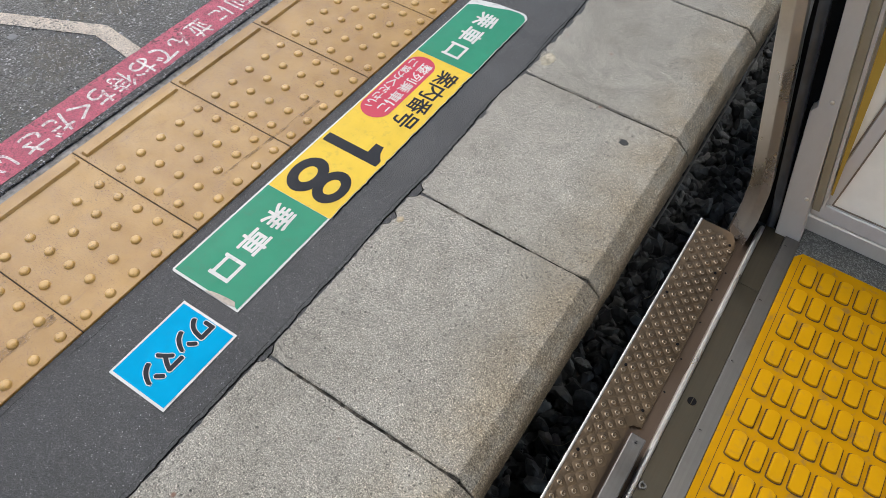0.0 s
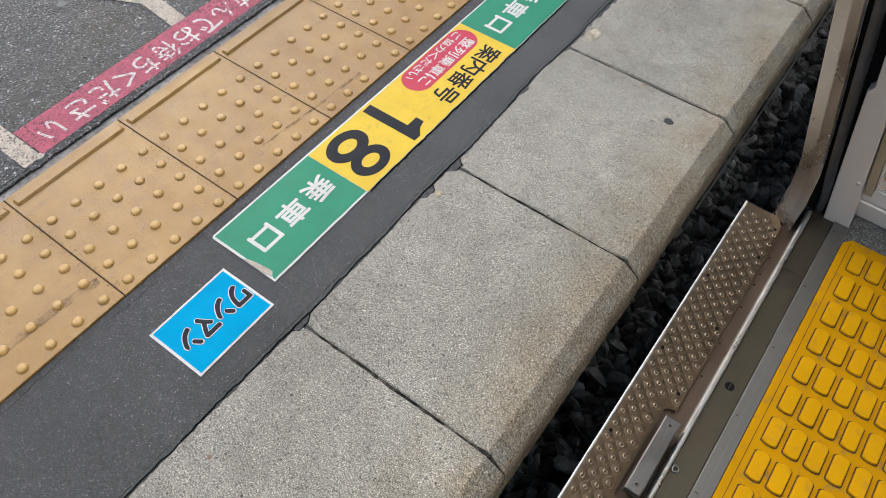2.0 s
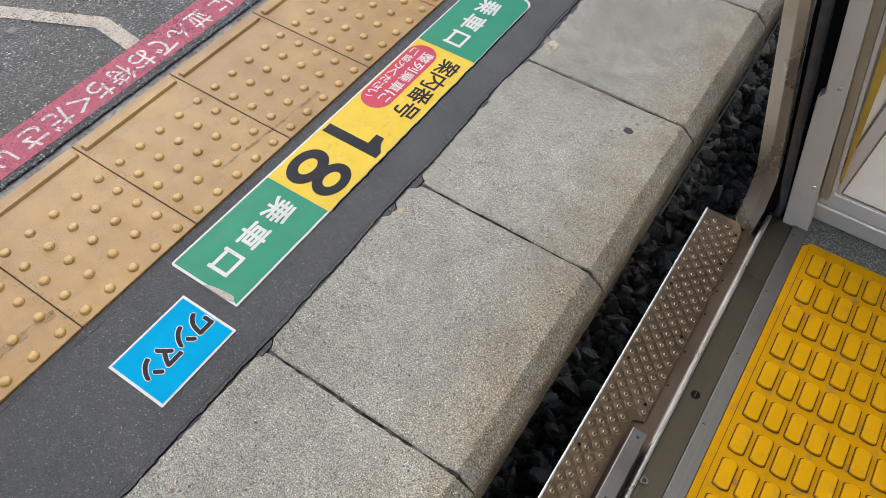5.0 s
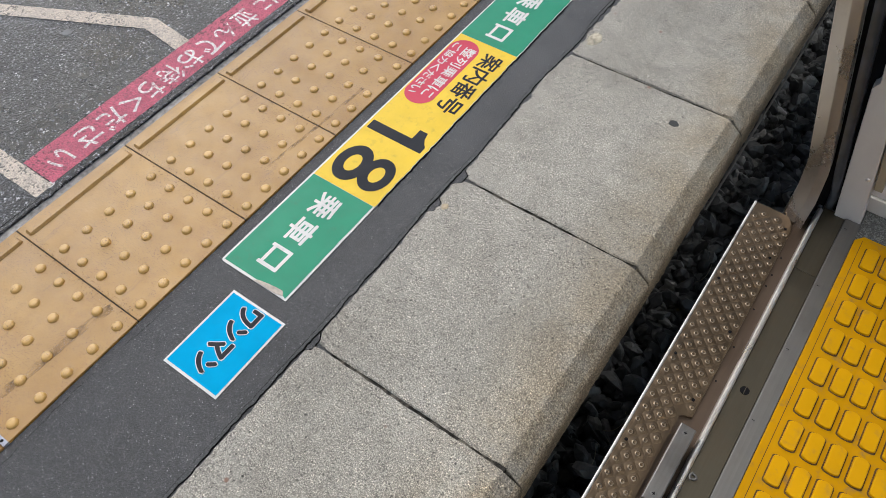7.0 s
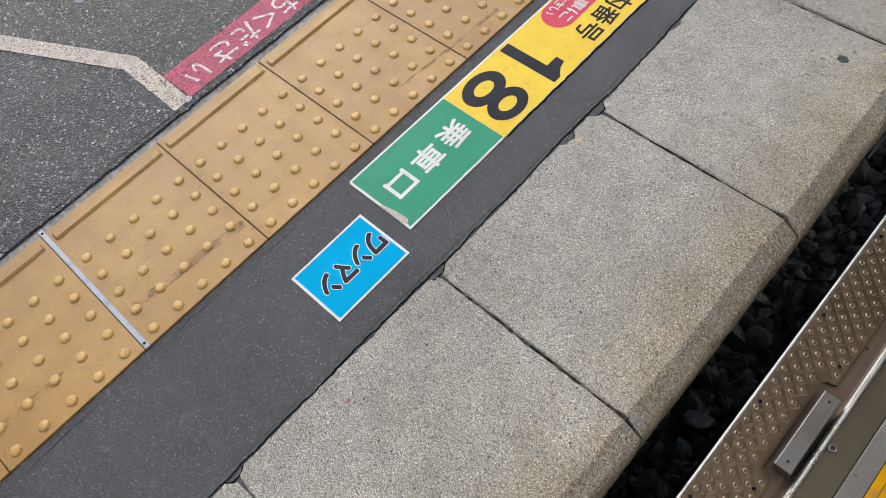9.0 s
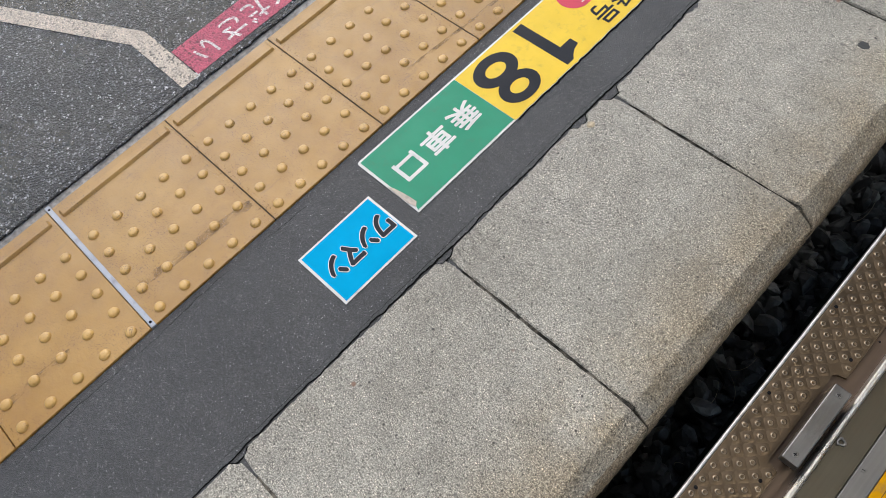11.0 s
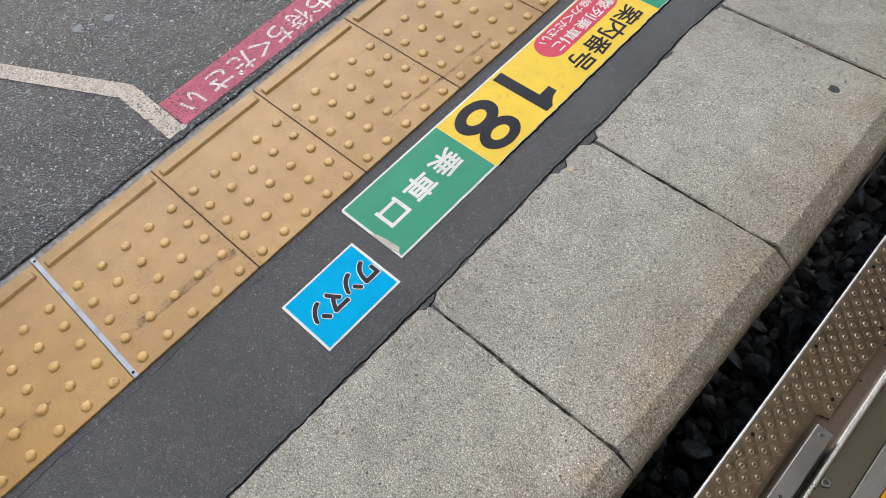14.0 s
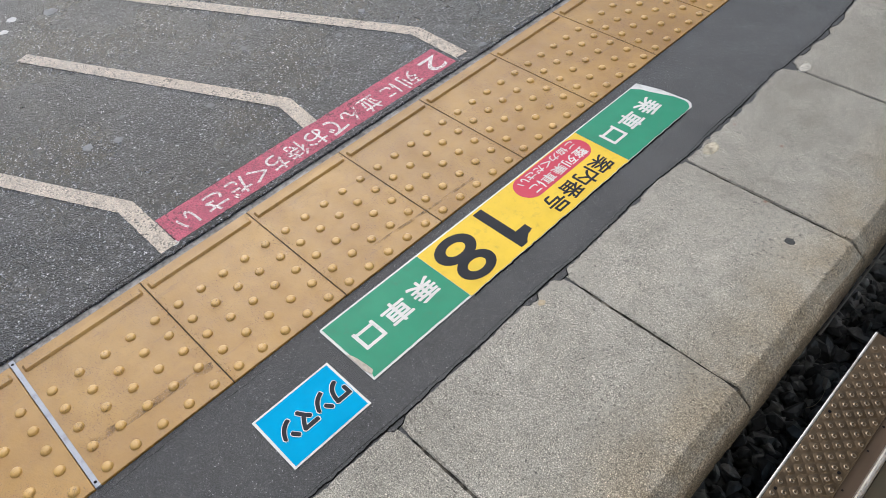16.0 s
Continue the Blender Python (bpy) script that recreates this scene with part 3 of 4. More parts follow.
# Black strip painting the gap shadow and dirt outside the torn rim.
dirt_shadow = torn(0.79, 1.62, 0.2115, 0.0040, 1.0, 0.004) + [(x + 0.0012 + 0.0034 * max(0.0, noise.noise((y * 42, 41.0, 0)) + 0.15) - 0.0020, y) for x, y in torn(1.62, 0.79, 0.2125, 0.0040, 1.0, 0.004)]
flat = bmesh.new()
half = len(dirt_shadow) // 2
lows = [flat.verts.new((x - 0.006, y, -0.0034)) for x, y in dirt_shadow[:half]]
highs = [flat.verts.new((x, y, -0.0034)) for x, y in dirt_shadow[half:][::-1]]
for i in range(half - 1):
    flat.faces.new((lows[i], highs[i], highs[i + 1], lows[i + 1]))
part("glue_residue", flat, CRACK, sign, "black dirt and painted shadow along the torn rim")
scrap = [(0.120, 0.4985), (0.178, 0.4985), (0.196, 0.503), (0.188, 0.512), (0.172, 0.511), (0.150, 0.508), (0.132, 0.5045)]
part("torn_patch", prism(scrap, -0.0024, -0.0014), PAPER, sign, "torn brownish paper patch")
for panel, ys in ((green, (0.692, 0.612, 0.531)), (green_top, (1.549, 1.470, 1.390))):
    for ch, y in zip("乗車口", ys):
        grow = 0.004 if ch == "口" else 0.0
        lettering(ch, 0.087 + grow, 0.149 - grow, y + grow, y + 0.066 - grow, -0.0019, WHITE_VINYL, panel, 0.0015)
one = [(0.042, 0.963), (0.197, 0.963), (0.197, 0.984), (0.190, 0.991), (0.181, 1.005), (0.176, 1.024), (0.154, 1.024), (0.154, 0.9915), (0.042, 0.9915)]
part("lettering", prism(one, -0.0021, -0.0016), INK, yellow)
def ring_mesh(cx, cy, rx, ry, hx, hy, z0, z1, n=48):
    """An oval ring with square edges."""
    bm = bmesh.new()
    loops = []
    for ax, ay, z in ((rx, ry, z0), (rx, ry, z1), (hx, hy, z1), (hx, hy, z0)):
        loops.append([bm.verts.new((cx + ax * math.cos(2 * math.pi * k / n), cy + ay * math.sin(2 * math.pi * k / n), z)) for k in range(n)])
    for a, b in zip(loops, loops[1:]):
        for k in range(n):
            bm.faces.new((a[k], a[(k + 1) % n], b[(k + 1) % n], b[k]))
    return bm


part("lettering", ring_mesh(0.0865, 0.8575, 0.0415, 0.0560, 0.0175, 0.0270, -0.0021, -0.0016), INK, yellow)
part("lettering", ring_mesh(0.1545, 0.8575, 0.0385, 0.0510, 0.0165, 0.0245, -0.0021, -0.0015), INK, yellow)
for i, ch in enumerate("案内番号"):
    lettering(ch, 0.135, 0.192, 1.338 - i * 0.060 - 0.056, 1.338 - i * 0.060, -0.0019, INK, yellow, 0.0009)
oval = []
for k in range(40):
    a = 2 * math.pi * k / 40
    cx, cy = 0.0785 + 0.041 * math.cos(a), 0.041 * math.sin(a)
    oval.append((cx, (1.312 if math.sin(a) >= 0 else 1.130) + cy))
badge = part("red_badge", prism(oval, -0.0020, -0.0016), RED_VINYL, yellow, "red rounded badge with white words")
for words, xa, xb, ya, yb in (("整列乗車に", 0.080, 0.112, 1.118, 1.330), ("ご協力ください", 0.046, 0.069, 1.112, 1.330)):
    step = (yb - ya) / len(words)
    for i, ch in enumerate(words):
        y1 = yb - i * step
        lettering(ch, xa, xb, y1 - step * 0.9, y1, -0.0015, WHITE_VINYL, yellow, 0.0004)

blue_sign = empty_thing("one_man_sign", (0, 0, 0))
tagged(blue_sign, "clean bright blue sticker with white rim and dark characters", "floor sign")
part("backing", prism([(0.104, 0.270), (0.2435, 0.270), (0.2435, 0.459), (0.104, 0.459)], -0.006, -0.0026), WHITE_VINYL, blue_sign, "white vinyl rim")
face = part("blue_panel", prism([(0.1085, 0.2755), (0.239, 0.2755), (0.239, 0.4535), (0.1085, 0.4535)], -0.0026, -0.0021), BLUE, blue_sign, "bright blue printed panel")
for ch, y0, y1 in (("ワ", 0.410, 0.452), ("ン", 0.371, 0.409), ("マ", 0.329, 0.371), ("ン", 0.289, 0.327)):
    lettering(ch, 0.1455, 0.1995, y0, y1, -0.0020, WHITE_VINYL, face, 0.0040)
    lettering(ch, 0.1475, 0.1975, y0 + 0.002, y1 - 0.002, -0.0016, INK, face, 0.0024)

# ---------------------------------------------------------------- train car in the doorway
car = empty_thing("train_car", (0.9, 0.5, 0))
tagged(car, "stainless steel train car standing with its door open", "train")
CAR = Matrix.Translation((-0.9, -0.5, 0))


def car_part(name, bm, material, label="", smooth=False, parent=None):
    ob = part(name, bm, material, parent or car, label, smooth)
    if parent is None:
        ob.matrix_parent_inverse = CAR
    return ob


D0, D1 = -0.30, 1.255          # the doorway along the platform
def mound(reach=1.0):
    """A pressed diamond pillow that meets its neighbours in valleys, with a small ringed cap; reach cuts it off towards the gutter."""
    bm = bmesh.new()
    rings, sides = [], 16
    turns = [2 * math.pi * (i + 0.5) / sides for i in range(sides)]

    def diamond(a, f):
        r = f / (abs(math.cos(a)) / 0.0137 + abs(math.sin(a)) / 0.0142)
        return min(r * math.cos(a), 0.0137 * reach), r * math.sin(a)

    for f, z in ((1.0, 0.0), (0.88, 0.00020), (0.72, 0.00048), (0.56, 0.00062)):
        rings.append([bm.verts.new((*diamond(a, f), z)) for a in turns])
    for r, z in ((0.0043, 0.0007), (0.0038, 0.0016), (0.0029, 0.0018), (0.0019, 0.0012)):
        rings.append([bm.verts.new((r * math.cos(a), 1.08 * r * math.sin(a), z)) for a in turns])
    for a, b in zip(rings, rings[1:]):
        for i in range(sides):
            f = bm.faces.new((a[i], a[(i + 1) % sides], b[(i + 1) % sides], b[i]))
            # The cap's ring takes a paler metal than the plate.
            f.material_index = 1 if b[0].co.z > 0.00155 else 0
    bm.faces.new(rings[-1])
    return bm


# studded step plate with a recess for the guide block
plate_outline = [(0.8795, D0), (0.966, D0), (0.966, 0.526), (0.945, 0.530), (0.945, 0.716), (0.952, 0.722), (0.966, 0.724), (0.966, 1.222), (0.950, 1.252), (0.8795, 1.252)]
step = car_part("step_plate", prism(plate_outline, -0.035, 0.0, 0.0015), PLATE, "bronzed studded step plate with paler stud rings")
car_part("step_lip", box_mesh(0.8740, 0.8793, D0, 1.252, -0.045, 0.002, 0.0018, 2), LIP_EDGE, "bright worn metal lip")
# Unseen block, made deep to keep light off the stones in the gap.
car_part("step_support", box_mesh(0.8795, 1.10, -5.0, 1.252, -0.60, -0.036), BLACK, "unseen black block shutting light out below the step")
car_part("step_gutter", box_mesh(0.9455, 0.992, D0, 1.275, -0.034, -0.006), GUTTER, "brown plain gutter plate")
stud_mesh = mesh_of("stud", mound(), PLATE)
stud_mesh.materials.append(STUD)
rim_stud_mesh = mesh_of("stud", mound(0.5), PLATE)
rim_stud_mesh.materials.append(STUD)
for col in range(6):
    for row in range(54):
        y = -0.2735 + row * 0.02857 + (0.0147 if col % 2 else 0.0)
        x = 0.8895 + col * 0.0138
        if y > 1.24 or (x > 0.938 and 0.520 < y < 0.730) or (x > 0.945 and y > 1.225):
            continue
        link_mesh("stud", stud_mesh if col < 5 else rim_stud_mesh, None, step, at=(x, y, 0.0))
screw_mesh = mesh_of("screw", dome(0.0042, 0.0036, 0.0005, 12), GUIDE)
slot_mesh = mesh_of("screw_hole", dome(0.0032, 0.003, 0.0006, 10), BLACK)
for k in range(7):
    link_mesh("screw", slot_mesh, None, step, at=(0.8890, -0.176 + k * 0.2, 0.0006))
for y in (-0.20, 0.06, 0.30, 0.497, 0.756, 0.922, 1.126, 1.214):
    link_mesh("screw", slot_mesh, None, step, at=(0.9540, y, 0.0006))
rivet_mesh = mesh_of("rivet", dome(0.0022, 0.0016, 0.0008, 8), BLACK)
for y in (-0.18, -0.05, 0.12, 0.31, 0.44, 0.817, 0.90, 0.999, 1.063, 1.094, 1.144):
    link_mesh("rivet", rivet_mesh, None, step, at=(0.9725, y, -0.0060))

# guide block
guide = car_part("guide_block", box_mesh(0.953, 0.981, 0.538, 0.690, 0.012, 0.034, 0.002, 2), GUIDE, "grey metal guide block with two screws")
part("block_foot", box_mesh(0.962, 0.979, 0.545, 0.683, -0.006, 0.012), BLACK, guide)
for y in (0.553, 0.675):
    s = link_mesh("screw", screw_mesh, None, guide, at=(0.967, y, 0.0340))
    s.scale = (1.25, 1.25, 1.0)
    cross = box_mesh(-0.0024, 0.0024, -0.0006, 0.0006, 0.0003, 0.0008)
    bmesh.ops.duplicate(cross, geom=cross.verts[:] + cross.edges[:] + cross.faces[:])
    cross.verts.ensure_lookup_table()
    for v in cross.verts[8:]:
        v.co = (v.co.y, -v.co.x, v.co.z + 0.0001)
    part("screw_slot", cross, BLACK, s)

# raised door rail, in two lengths
for a, b in ((D0, 1.118), (1.1195, 1.285)):
    car_part("door_rail", sweep_y([(0.990, -0.006), (0.9905, 0.021), (0.993, 0.024), (0.997, 0.024), (1.000, 0.021), (1.0005, 0.008)], a, b), LIP, "bright worn door rail")
# sill plate, in two lengths
for a, b in ((D0, 1.118), (1.119, 1.30)):
    car_part("sill_plate", box_mesh(1.0005, 1.0445, a, b, -0.02, 0.016, 0.0008), SILL, "dull grey sill plate with stains")
# Raised disc; the hole's inner dark is only its black colour.
hole = car_part("drain_hole", dome(0.0085, 0.0082, 0.0006, 20), BLACK, "round black disc painting the drain hole's shade")
hole.location = (1.0205, 0.815, 0.0163)
hole_bar = part("hole_bar", box_mesh(-0.0006, 0.0006, -0.0075, 0.0075, 0.0006, 0.0011), SILL, hole)
tab = bmesh.new()
loops = []
for grow, z in ((1.0, 0.0165), (1.0, 0.0200), (0.50, 0.0200), (0.50, 0.0165)):
    loops.append([tab.verts.new((1.0085 + grow * (0.0078 if math.cos(a) > 0 else 0.0065) * math.cos(a), 0.6205 + grow * (0.0058 + 0.0030 * (math.cos(a) < -0.3)) * math.sin(a), z)) for a in [math.pi * k / 10 for k in range(20)]])
for a, b in zip(loops, loops[1:]):
    for k in range(20):
        tab.faces.new((a[k], a[(k + 1) % 20], b[(k + 1) % 20], b[k]))
car_part("wire_clip", tab, STRIP, "small bent metal ring clip", True)
threshold = car_part("threshold_strip", box_mesh(1.0448, 1.0755, D0, 1.29, -0.02, 0.0215, 0.0012, 2), STRIP, "satin steel threshold strip with screws")
for k in range(10):
    y = -0.219 + k * 0.1645
    s = link_mesh("screw", screw_mesh, None, threshold, at=(1.0525, y, 0.0214))
    part("screw_slot", box_mesh(-0.0024, 0.0024, -0.0006, 0.0006, 0.0003, 0.0008), BLACK, s)

# floor with the yellow warning mat
tagged(part("floor", box_mesh(1.0755, 3.6, -5.0, 9.0, -0.05, 0.0185), FLOOR), "dark grey speckled vinyl train floor", "floor", kind="structure")
mat = part("warning_mat", prism([(1.0765, D0), (1.80, D0), (1.80, 1.262), (1.090, 1.262), (1.0765, 1.245)], 0.0187, 0.0225, 0.001), MAT_BASE)
tagged(mat, "yellow rubber floor mat with raised oblong blocks", "floor mat")


part("mat_rim", box_mesh(1.0895, 1.0907, D0, 1.250, 0.0220, 0.0227), MAT_GROOVE, mat, "dark line painting the rim groove's shade and grime")


def oblong():
    """A block with straight sides and bowed ends."""
    w, h, bow = 0.0124, 0.0215, 0.0056
    ends = [(w * math.cos(math.pi * k / 10), h + bow * math.sin(math.pi * k / 10) ** 0.8) for k in range(11)]
    return prism(ends + [(-x, -y) for x, y in ends], -0.0005, 0.0058, 0.0021)


block_mesh = mesh_of("mat_block", oblong(), MAT, False)
# Flat dark ring stands for the shaded groove round each block.
groove = oblong()
for v in groove.verts:
    v.co = (v.co.x * 1.19, v.co.y * 1.08, v.co.z * 0.14 + 0.0001)
groove_mesh = mesh_of("groove", groove, MAT_GROOVE, False)
for col in range(8):
    for row in range(22):
        y = 1.208 - row * 0.0720
        if y > D0 + 0.03:
            block = link_mesh("mat_block", block_mesh, None, mat, at=(1.1155 + col * 0.0366, y, 0.0222))
            link_mesh("groove", groove_mesh, None, block)

# body side beside the doorway: the skin leans out with height
def skin(z):
    """The outer face of the car body."""
    if z < 0.06:
        return 0.934
    if z < 0.14:
        return 0.934 - 0.10 * (z - 0.06)
    return 0.926 - 0.250 * (min(z, 0.62) - 0.14) - 0.08 * max(0.0, min(z, 0.9) - 0.62)


zs = [-0.02, 0.02] + [0.04 + 0.006 * k for k in range(28)] + [0.22, 0.26, 0.30, 0.40, 0.55, 0.70, 0.85, 1.0, 1.3, 2.0]


def jamb_mesh():
    """A flat outer lip and a facet that turns in towards the door."""
    bm = bmesh.new()
    rows = []
    for z in zs:
        x = skin(z)
        f = -0.021 * (max(0.0, 0.10 - max(z, 0.0)) / 0.10) ** 2
        ring = ((x, 1.310), (x, 1.2740 + f * 0.6), (x + 0.0008, 1.2715 + f * 0.7), (x + 0.0030, 1.2690 + f * 0.8), (x + 0.0255, 1.2562 + f), (x + 0.0268, 1.2555 + f), (x + 0.0285, 1.2552 + f),
                (x + 0.0440, 1.2553 + f), (x + 0.0455, 1.2554 + f), (x + 0.0400, 1.310))
        rows.append([bm.verts.new((px, py, z)) for px, py in ring])
    for a, b in zip(rows, rows[1:]):
        for i in range(10):
            bm.faces.new((a[i], a[(i + 1) % 10], b[(i + 1) % 10], b[i]))
    bm.faces.new(rows[0])
    bm.faces.new(rows[-1])
    bmesh.ops.recalc_face_normals(bm, faces=bm.faces[:])
    return bm


jamb = car_part("door_jamb", jamb_mesh(), STEEL, "brushed stainless door jamb curving into the step")
# Out of view; the near-white colour acts as a reflector for the platform.
car_part("body_side", sweep_y([(skin(z), z) for z in zs] + [(skin(z) + 0.03, z) for z in zs[::-1]], 1.3105, 9.0), BOUNCE_SIDE, "unseen car side, paled to bounce light onto the slabs", True)
car_part("body_side", sweep_y([(skin(z), z) for z in zs] + [(skin(z) + 0.03, z) for z in zs[::-1]], -5.0, D0 - 0.002), BOUNCE_SIDE, "unseen car side, paled to bounce light onto the slabs", True)
car_part("body_header", box_mesh(skin(2.0), skin(2.0) + 0.05, -5.0, 9.0, 2.0, 2.5), STEEL)
# Added ceiling light, out of view, that fills the doorway.
ceiling_light = car_part("ceiling_light", box_mesh(1.75, 2.05, -4.5, 8.5, 2.40, 2.498), PANEL, "unseen white housing of an added ceiling light")
part("diffuser", box_mesh(1.77, 2.03, -4.4, 8.4, 2.38, 2.399), ADDED_LAMP, ceiling_light, "glowing face of the added light")
car_part("roof", box_mesh(skin(2.0), 3.6, -5.0, 9.0, 2.5, 2.56), PANEL)
car_part("far_wall_low", box_mesh(3.6, 3.66, -5.0, 9.0, -0.05, 0.75), PANEL)
car_part("far_wall_high", box_mesh(3.6, 3.66, -5.0, 9.0, 2.0, 2.5), PANEL)
car_part("end_wall", box_mesh(0.95, 3.6, -5.06, -5.0, -0.05, 2.5), PANEL)
car_part("end_wall", box_mesh(0.95, 3.6, 9.0, 9.06, -0.05, 2.5), PANEL)


def lean_line(z, x0, slope=0.2335):
    """A line in the plane of the pillar that follows the lean of the body side."""
    return x0 - slope * (z - 0.03) if z > 0.03 else x0


# door leaf in its pocket: rubber nose, black sheet painting the slot's shade
hz = [0.0, 0.05, 0.12, 0.2, 0.3, 0.45, 0.7, 1.0]
car_part("door_slot", leaning([(z, skin(z) + 0.040) for z in hz], [(z, lean_line(z, 1.022) + 0.03) for z in hz], 1.318, 1.324), BLACK, "black sheet for the shade in the door pocket")
nose = car_part("door_nose", leaning([(z, lean_line(z, 0.9995)) for z in hz], [(z, lean_line(z, 0.9995) + 0.018) for z in hz], 1.298, 1.316, 0.0085), RUBBER, "grey rubber nose of the door leaf", True)
# grey pillar with a notch
pz = [0.016, 0.331]
pq = [0.343, 0.7, 1.0]
pillar = car_part("door_pillar", leaning([(z, lean_line(z, 1.0225, 0.214)) for z in pz], [(z, lean_line(z, 1.0745, 0.232)) for z in pz], 1.2905, 1.325, 0.002), POST, "grey metal door pillar with a notch and screws")
part("pillar_upper", leaning([(z, lean_line(z, 1.0355, 0.222)) for z in pq], [(z, lean_line(z, 1.0745, 0.232)) for z in pq], 1.2905, 1.325, 0.002), POST, pillar)
part("pillar_notch", leaning([(0.331, lean_line(0.331, 1.0245, 0.214)), (0.343, lean_line(0.343, 1.0355, 0.222))], [(0.331, lean_line(0.331, 1.0745, 0.232)), (0.343, lean_line(0.343, 1.0745, 0.232))], 1.2905, 1.325), POST, pillar)
for z, x in ((0.136, 1.038), (0.363, 0.984), (0.62, 0.925)):
    bm = dome(0.0045, 0.003, 0.0018, 12)
    bm.transform(Matrix.Translation((x, 1.2903, z)) @ Matrix.Rotation(radians(90), 4, "X"))
    part("screw", bm, LIP, pillar, "bright pillar screw", True)
car_part("bronze_channel", leaning([(z, lean_line(z, 1.0755, 0.232)) for z in (0.11, 0.5, 1.0)], [(z, lean_line(z, 1.0755, 0.232) + 0.016) for z in (0.11, 0.5, 1.0)], 1.300, 1.333, 0.002), BRONZE_STRIP, "bronze metal channel")
car_part("channel_rim", leaning([(z, lean_line(z, 1.0925, 0.232)) for z in (0.115, 0.5, 1.0)], [(z, lean_line(z, 1.0925, 0.232) + 0.006) for z in (0.115, 0.5, 1.0)], 1.312, 1.334, 0.001), TRIM)
car_part("guide_strip", leaning([(z, lean_line(z, 1.0995, 0.220)) for z in (0.14, 0.5, 1.0)], [(z, lean_line(z, 1.0995, 0.220) + (0.004 if z < 0.2 else 0.020)) for z in (0.14, 0.5, 1.0)], 1.326, 1.338), OCHRE_STRIP, "ochre yellow edge strip")

# partition wall beside the doorway
wall = part("wall_partition", box_mesh(0.97, 1.56, 1.345, 1.39, 0.0185, 2.5), PANEL)
tagged(wall, "white laminate partition wall beside the train door", "wall", kind="structure")
part("upright_trim", box_mesh(1.066, 1.090, 1.3405, 1.345, 0.102, 2.2, 0.001), TRIM, wall, "lavender grey upright trim")
part("trim_line", box_mesh(1.0625, 1.0655, 1.342, 1.345, 0.102, 2.2), TRIM_LINE, wall)
part("trim_line", box_mesh(1.0905, 1.0935, 1.342, 1.345, 0.102, 2.2), TRIM_LINE, wall)
part("panel_groove", box_mesh(1.094, 1.56, 1.3435, 1.345, 0.100, 0.103), TRIM_LINE, wall)
part("bottom_rail", box_mesh(1.05, 1.56, 1.337, 1.345, 0.062, 0.099, 0.002), TRIM, wall, "pale grey bottom rail")
part("skirting", box_mesh(1.05, 1.56, 1.333, 1.345, 0.0187, 0.0615, 0.003), POST, wall, "grey metal skirting with a screw")

# ---------------------------------------------------------------- ballast between platform and train
rocks = bmesh.new()
rng = random.Random(7)
shapes = []
for s in range(12):
    b = bmesh.new()
    bmesh.ops.create_icosphere(b, subdivisions=2, radius=1.0)
    b.verts.ensure_lookup_table()
    cuts = [(Vector((rng.gauss(0, 1), rng.gauss(0, 1), rng.gauss(0, 1))).normalized(), 0.38 + 0.30 * rng.random()) for _ in range(8)]
    shape = []
    for v in b.verts:
        k = min([1.0] + [d / (n @ v.co) for n, d in cuts if n @ v.co > 0.05])
        shape.append(v.co * k)
    shapes.append((shape, [[v.index for v in f.verts] for f in b.faces]))
    b.free()
verts, faces = [], []
for i in range(6200):
    y = -0.9 + 5.4 * rng.random() ** 1.15
    x = 0.62 + 0.50 * rng.random()
    r = 0.021 + 0.023 * rng.random()
    z = -0.90 + 0.055 * rng.random() + 0.03 * noise.noise((x * 5, y * 5, 0))
    turn = Euler((rng.random() * 6.3, rng.random() * 6.3, rng.random() * 6.3)).to_matrix()
    vs, fs = shapes[i % 12]
    base = len(verts)
    for v in vs:
        q = turn @ Vector((v.x * r * 1.4, v.y * r * 1.05, v.z * r * 0.8))
        verts.append((x + q.x, y + q.y, z + q.z))
    faces += [[base + k for k in f] for f in fs]
mesh = bpy.data.meshes.new("ballast")
mesh.from_pydata(verts, [], faces)
tagged(link_mesh("ballast", mesh, STONE), "dark grey crushed stone ballast beside the rails", "ballast", kind="stuff")

# dry stalks caught between the stones
DRY = make_plain("dry_straw", (0.42, 0.37, 0.28), 0.8, 90, 0.2)
for x, y, z, turn, long in ((0.835, 0.985, -0.80, 0.4, 0.07), (0.850, 0.925, -0.80, 2.2, 0.06), (0.842, 1.035, -0.79, 5.1, 0.05), (0.826, 0.865, -0.80, 1.3, 0.06), (0.835, 1.62, -0.79, 0.9, 0.06), (0.850, 0.655, -0.79, 3.9, 0.05)):
    bm = bmesh.new()
    last = None
    for k in range(9):
        f = k / 8
        a = turn + 0.9 * f
        cx, cy, cz = x + long * (f - 0.5) * math.cos(a), y + long * (f - 0.5) * math.sin(a), z + 0.05 * f * f - 0.03 * (1 - f)
        r = 0.0010 * (1 - 0.6 * f)
        ring = [bm.verts.new((cx - r * math.sin(a) * math.cos(t), cy + r * math.cos(a) * math.cos(t), cz + r * math.sin(t))) for t in (0.0, 1.57, 3.14, 4.71)]
        if last:
            for i in range(4):
                bm.faces.new((last[i], last[(i + 1) % 4], ring[(i + 1) % 4], ring[i]))
        last = ring
    tagged(part("dry_stalk", bm, DRY, smooth=True), "thin pale dry grass stalk among ballast stones", "dry grass", "dry stalks")

# ---------------------------------------------------------------- pieces: edge slabs and tactile tiles
edge = empty_thing("platform_edge", (0.55, 0.5, 0))
tagged(edge, "row of grey washed concrete slabs along the platform edge", "platform edge", kind="structure")
